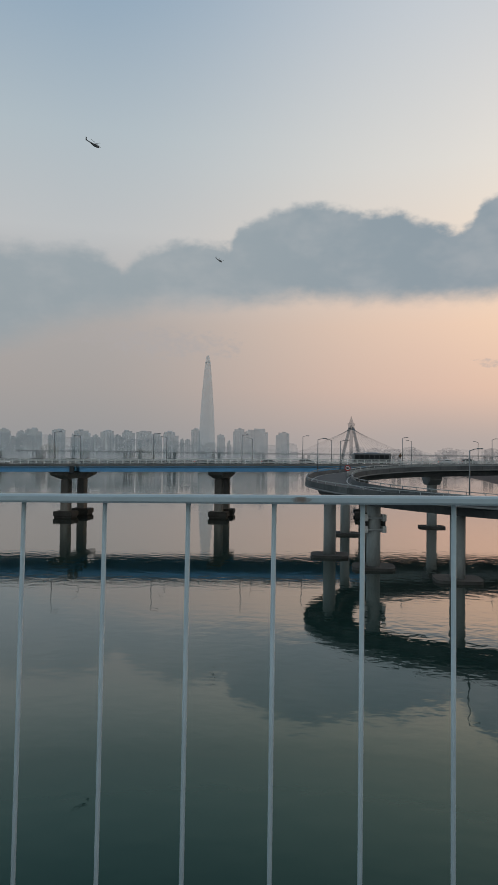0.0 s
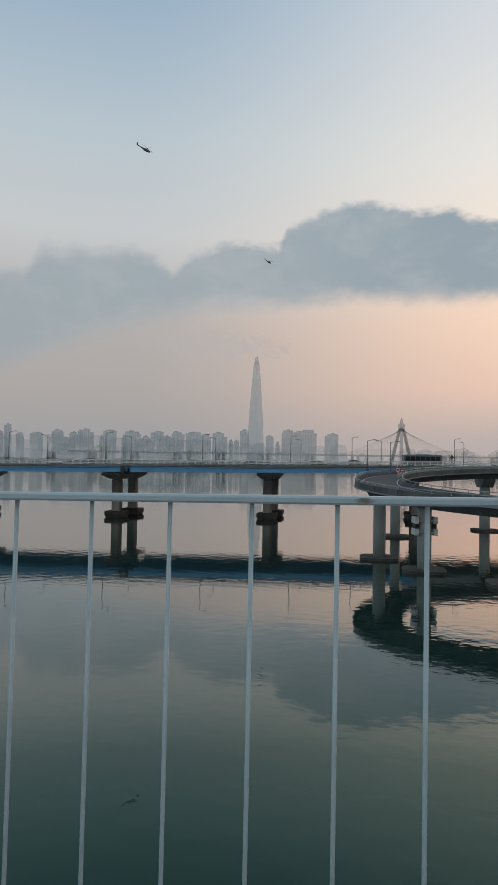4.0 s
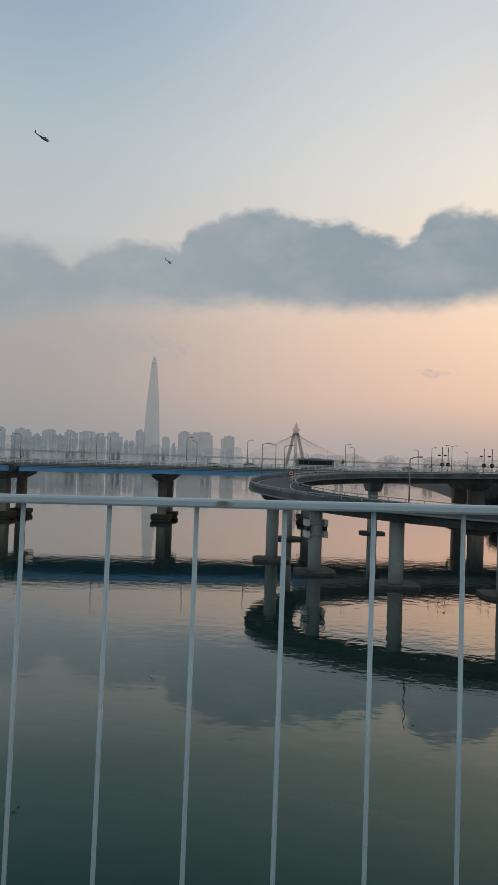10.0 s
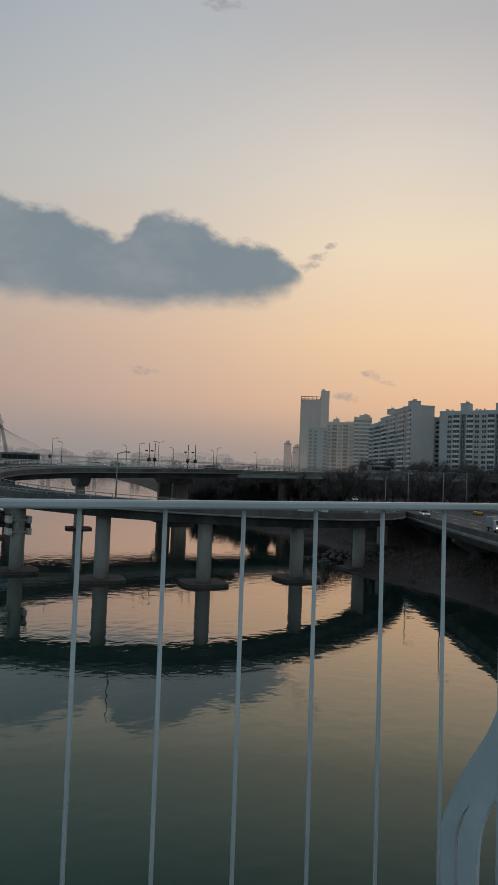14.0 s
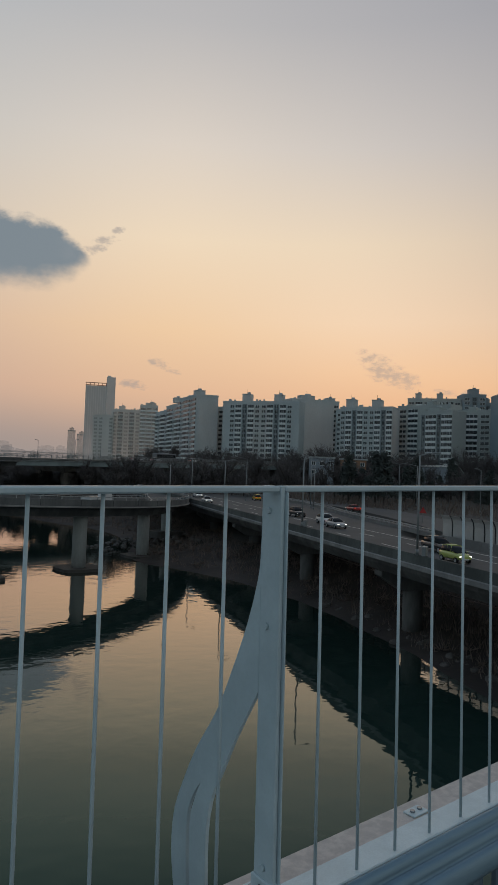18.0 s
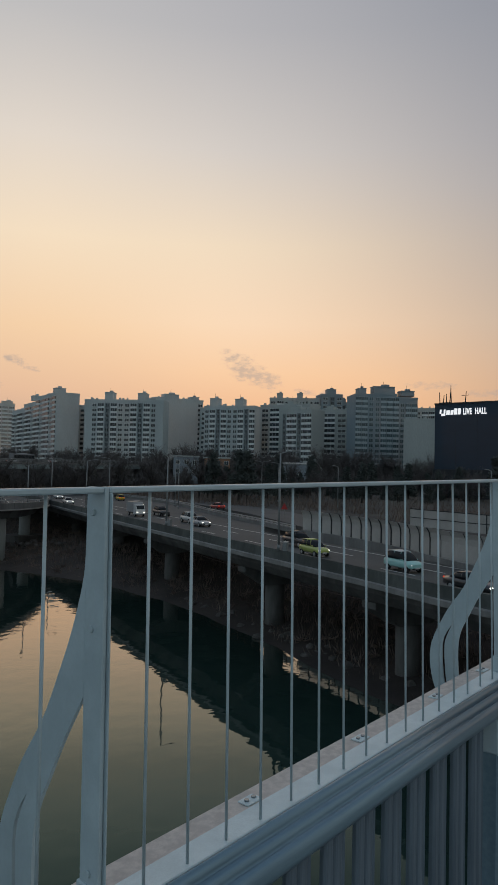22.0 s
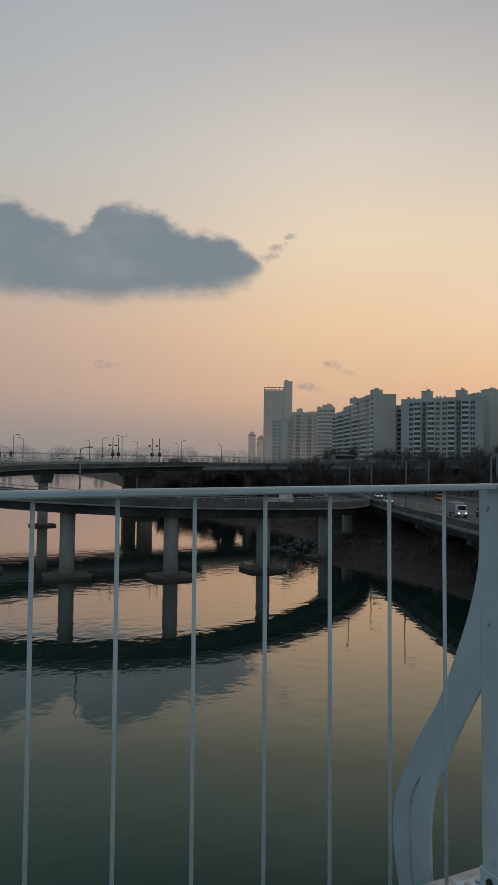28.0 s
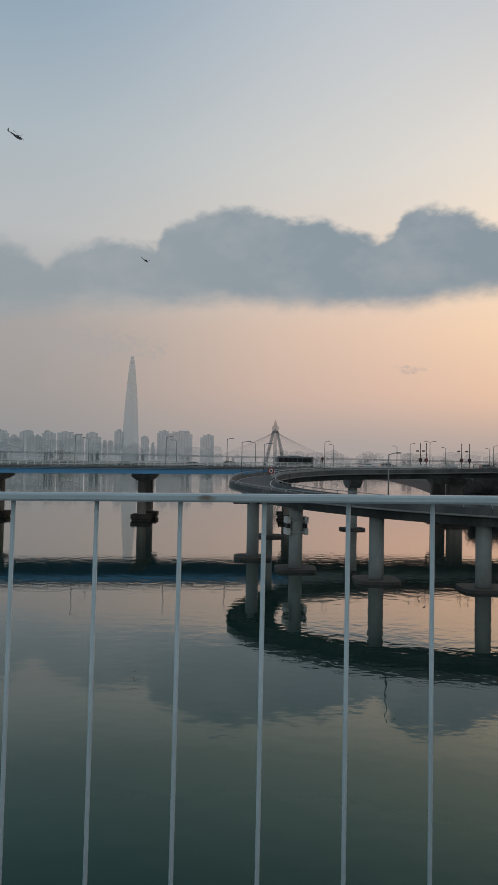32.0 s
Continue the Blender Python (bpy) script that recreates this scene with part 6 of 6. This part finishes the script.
# ---- the far south bank, evening haze put into pale blue see-through materials ----
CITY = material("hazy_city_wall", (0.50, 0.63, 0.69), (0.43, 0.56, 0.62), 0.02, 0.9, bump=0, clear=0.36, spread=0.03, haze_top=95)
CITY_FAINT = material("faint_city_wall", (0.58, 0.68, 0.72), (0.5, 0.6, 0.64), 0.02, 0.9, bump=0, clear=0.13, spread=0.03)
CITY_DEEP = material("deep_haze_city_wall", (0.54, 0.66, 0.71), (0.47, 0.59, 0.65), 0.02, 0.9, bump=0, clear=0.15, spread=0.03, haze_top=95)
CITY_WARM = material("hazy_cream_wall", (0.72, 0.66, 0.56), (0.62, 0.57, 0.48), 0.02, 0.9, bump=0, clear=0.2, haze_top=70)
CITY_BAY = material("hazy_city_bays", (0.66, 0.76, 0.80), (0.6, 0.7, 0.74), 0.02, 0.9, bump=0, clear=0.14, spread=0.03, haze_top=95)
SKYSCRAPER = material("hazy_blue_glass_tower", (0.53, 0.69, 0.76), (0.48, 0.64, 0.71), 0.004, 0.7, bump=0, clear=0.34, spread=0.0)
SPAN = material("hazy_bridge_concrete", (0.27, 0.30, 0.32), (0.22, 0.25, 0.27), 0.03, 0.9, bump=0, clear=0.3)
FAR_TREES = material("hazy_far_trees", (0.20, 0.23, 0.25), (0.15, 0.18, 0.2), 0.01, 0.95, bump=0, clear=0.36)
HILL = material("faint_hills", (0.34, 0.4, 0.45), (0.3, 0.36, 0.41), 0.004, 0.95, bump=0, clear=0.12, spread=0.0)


def far_block(name, label, az, far, wide, top, mat, rng, deep=30.0, bays=True):
    """A slab with stepped shoulders, a roof house and paler bays down its face."""
    x, y = polar(az, far)
    ob = thing(name, label, "tower block", stand(x, y, 0, -az), "far city blocks")
    left, right = -wide / 2 + wide * rng.uniform(0.05, 0.22), wide / 2 - wide * rng.uniform(0.05, 0.25)
    drop_a, drop_b = rng.choice((2, 3, 5, 8)), rng.choice((3, 5, 8, 12))
    part("wall", box(bmesh.new(), left, right, 0, deep, -1, top - 2), mat, ob)
    part("wing", box(bmesh.new(), -wide / 2, left - 0.05, 2, deep, -1, top - 2 - drop_a), mat, ob)
    part("wing", box(bmesh.new(), right + 0.05, wide / 2, 3, deep, -1, top - 2 - drop_b), mat, ob)
    mid = left + (right - left) * rng.uniform(0.3, 0.7)
    w = (right - left) * rng.uniform(0.15, 0.32)
    part("roof_house", box(bmesh.new(), mid - w, mid + w, 4, deep - 4, top - 1.95, top + rng.choice((0, 1, 2))), mat, ob)
    if bays:
        at = left + rng.uniform(1, 4)
        while at < right - 4:
            part("bay", box(bmesh.new(), at, at + rng.uniform(2.0, 4.5), -0.8, -0.02, 4, top - rng.choice((4, 5, 7))), CITY_BAY, ob)
            at += rng.uniform(7, 12)
    return ob


# tall blocks west to east: azimuth, width, top
SKYLINE = [(-31.94, 19, 109), (-31.16, 19, 133), (-30.62, 24, 104), (-30.01, 23, 126), (-29.09, 25, 100), (-27.88, 41, 102), (-26.26, 38, 112), (-25.56, 19, 89), (-25.05, 26, 106), (-24.09, 53, 115), (-22.85, 12, 97), (-22.18, 43, 116), (-21.08, 14, 99), (-20.35, 53, 113), (-19.32, 31, 98),
           (-18.38, 46, 114), (-17.52, 24, 100), (-16.7, 44, 114), (-15.4, 56, 115), (-14.35, 30, 108), (-13.27, 51, 114), (-12.36, 15, 90), (-11.9, 19, 90), (-11.26, 30, 125), (-9.17, 27, 107), (-8.51, 15, 86), (-7.68, 42, 127), (-6.24, 76, 126), (-4.11, 46, 117)]
city_rng = random.Random(12)
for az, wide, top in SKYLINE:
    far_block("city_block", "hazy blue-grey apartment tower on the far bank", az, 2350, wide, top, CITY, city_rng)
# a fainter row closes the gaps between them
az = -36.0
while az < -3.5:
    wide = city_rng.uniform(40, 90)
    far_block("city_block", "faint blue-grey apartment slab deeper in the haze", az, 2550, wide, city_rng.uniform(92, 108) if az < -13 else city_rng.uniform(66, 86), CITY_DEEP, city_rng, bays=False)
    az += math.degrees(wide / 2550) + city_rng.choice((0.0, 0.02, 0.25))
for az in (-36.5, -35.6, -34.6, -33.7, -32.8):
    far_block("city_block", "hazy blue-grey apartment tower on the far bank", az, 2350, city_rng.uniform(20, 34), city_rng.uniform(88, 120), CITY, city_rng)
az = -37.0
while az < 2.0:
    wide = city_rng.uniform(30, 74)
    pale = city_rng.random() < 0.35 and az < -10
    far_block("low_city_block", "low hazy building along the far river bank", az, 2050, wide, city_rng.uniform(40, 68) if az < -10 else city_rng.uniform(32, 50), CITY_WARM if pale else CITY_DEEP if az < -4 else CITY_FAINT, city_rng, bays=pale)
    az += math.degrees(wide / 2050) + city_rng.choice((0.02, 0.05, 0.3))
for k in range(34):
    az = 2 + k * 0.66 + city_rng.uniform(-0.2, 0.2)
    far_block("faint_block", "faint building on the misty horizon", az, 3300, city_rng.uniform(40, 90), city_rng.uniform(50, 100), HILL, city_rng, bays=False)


def skyscraper():
    """A slender tower, tapering in a gentle curve to a split crown."""
    x, y = polar(-10.34, 2600)
    ob = thing("skyscraper", "very tall tapering glass skyscraper, pale in the haze", "skyscraper", stand(x, y, -5, 10.34) @ Matrix.Scale(0.765, 4))
    bm = bmesh.new()
    rings = []
    for k in range(13):
        f = k / 12
        half = 41 - 8 * f - 20 * f * f
        rings.append([bm.verts.new((half * math.cos(a) * (1.12 if j % 2 else 1), half * math.sin(a), 4 + 506 * f)) for j, a in enumerate(i * math.pi / 4 + math.pi / 8 for i in range(8))])
    for a, b in zip(rings, rings[1:]):
        for i in range(8):
            bm.faces.new((a[i], a[(i + 1) % 8], b[(i + 1) % 8], b[i]))
    bm.faces.new(rings[-1])
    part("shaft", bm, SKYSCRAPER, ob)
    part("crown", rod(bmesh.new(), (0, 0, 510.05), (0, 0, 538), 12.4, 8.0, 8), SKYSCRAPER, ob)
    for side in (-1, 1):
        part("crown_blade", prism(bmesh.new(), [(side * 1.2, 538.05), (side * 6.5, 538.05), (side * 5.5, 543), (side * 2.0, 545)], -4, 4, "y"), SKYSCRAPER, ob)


skyscraper()


def cable_bridge():
    """The distant cable-stayed bridge: four-legged pylon, fans of stays, long viaduct."""
    x, y = polar(1.46, 1280)
    ob = thing("cable_bridge", "distant cable-stayed bridge with a four-legged pylon in haze", "bridge", stand(x, y, 0, 4))
    for sx, sy in ((-1, -1), (1, -1), (-1, 1), (1, 1)):
        part("pylon_leg", rod(bmesh.new(), (sx * 21, sy * 10, 2), (sx * 3.2, sy * 3.2, 80), 3.2, 2.4, 8), SPAN, ob)
    part("pylon_core", rod(bmesh.new(), (0, 0, 2), (0, 0, 80), 3.2, 3.2, 8), SPAN, ob)
    part("pylon_head", rod(bmesh.new(), (0, 0, 76), (0, 0, 88), 4.2, 7.0, 12), SPAN, ob)
    part("flame", rod(bmesh.new(), (0, 0, 88.05), (0, 0, 101), 4.4, 0.4, 10), SPAN, ob)
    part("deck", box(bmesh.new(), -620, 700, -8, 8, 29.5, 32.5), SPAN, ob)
    for side in (-1, 1):
        for k in range(12):
            part("stay_cable", rod(bmesh.new(), (0, 0, 86 - k * 0.8), (side * (20 + k * 7.2), 0, 32.6), 0.22, sides=4), SPAN, ob)
    for k in range(-8, 9):
        if k:
            for dx in (-5, 5):
                part("viaduct_pier", box(bmesh.new(), k * 82 + dx - 2.4, k * 82 + dx + 2.4, -5, 5, -1, 29.45), SPAN, ob)


cable_bridge()


def far_bank():
    bm = bmesh.new()
    rng = random.Random(3)
    top, low = [], []
    for k in range(160):
        az = -40 + k * 0.4
        x, y = polar(az, 1750 + rng.uniform(-20, 20))
        top.append(bm.verts.new((x, y, 17 + noise.noise(Vector((k * 0.35, 0, 0))) * 5 + rng.uniform(-1.2, 1.2))))
        low.append(bm.verts.new((x, y, -1)))
    for i in range(159):
        bm.faces.new((low[i], low[i + 1], top[i + 1], top[i]))
    # depth behind the tree line
    back = [bm.verts.new((v.co.x * 1.25, v.co.y * 1.25, 4)) for v in top]
    for i in range(159):
        bm.faces.new((top[i], top[i + 1], back[i + 1], back[i]))
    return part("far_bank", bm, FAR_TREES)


tagged(far_bank(), "hazy tree line on the far embankment", "far bank", kind="stuff")


def hills():
    bm = bmesh.new()
    top, low = [], []
    for k in range(120):
        az = -30 + k * 0.55
        x, y = polar(az, 4300)
        h = 110 + 70 * noise.noise(Vector((k * 0.11, 5, 0))) + 22 * noise.noise(Vector((k * 0.5, 1, 0)))
        h *= 1.0 - 0.4 * min(1, abs(az - 2) / 30)
        top.append(bm.verts.new((x, y, max(30, h))))
        low.append(bm.verts.new((x * 0.95, y * 0.95, 0)))
    for i in range(119):
        bm.faces.new((low[i], low[i + 1], top[i + 1], top[i]))
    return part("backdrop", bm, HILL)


tagged(hills(), "faint hills dissolving in haze behind the city", "hills", kind="structure")


HELI = material("hazy_dark_helicopter", (0.06, 0.065, 0.07), None, 1, 0.6, bump=0, clear=0.85)


def helicopter(label, x, y, z, turn, tilt, size):
    ob = thing("helicopter", label, "helicopter", Matrix.Translation((x, y, z)) @ pose(0, 0, 0, 0, tilt, turn) @ Matrix.Scale(size, 4))
    bm = bmesh.new()
    bmesh.ops.create_uvsphere(bm, u_segments=14, v_segments=9, radius=1.0)
    for v in bm.verts:
        v.co = Vector((v.co.x * 4.6, v.co.y * 1.3, v.co.z * 1.5))
    for f in bm.faces:
        f.smooth = True
    part("fuselage", bm, HELI, ob)
    part("tail_boom", rod(bmesh.new(), (-3.4, 0, 0.4), (-11, 0, 1.0), 0.8, 0.35, 10), HELI, ob)
    part("tail_fin", prism(bmesh.new(), [(-9.8, 0.9), (-11.2, 3.8), (-12.2, 3.8), (-11.4, 0.9)], -0.15, 0.15, "y"), HELI, ob)
    part("rotor_mast", rod(bmesh.new(), (0, 0, 1.3), (0, 0, 2.4), 0.4, sides=8), HELI, ob)
    for k in range(4):
        part("rotor_blade", box(bmesh.new(), 0.3, 7.2, -0.2, 0.2, 2.3, 2.4), HELI, ob, m=pose(0, 0, 0, 0, 0, 35 + 90 * k))
    part("tail_rotor", box(bmesh.new(), -11.8, -11.6, 0.2, 0.3, 1.6, 4.4), HELI, ob)


helicopter("dark helicopter flying off over the river", -376, 1044, 510, 20, 22, 1.5)
helicopter("small dark helicopter far off under the cloud", -361, 2169, 652, 40, 18, 1.6)
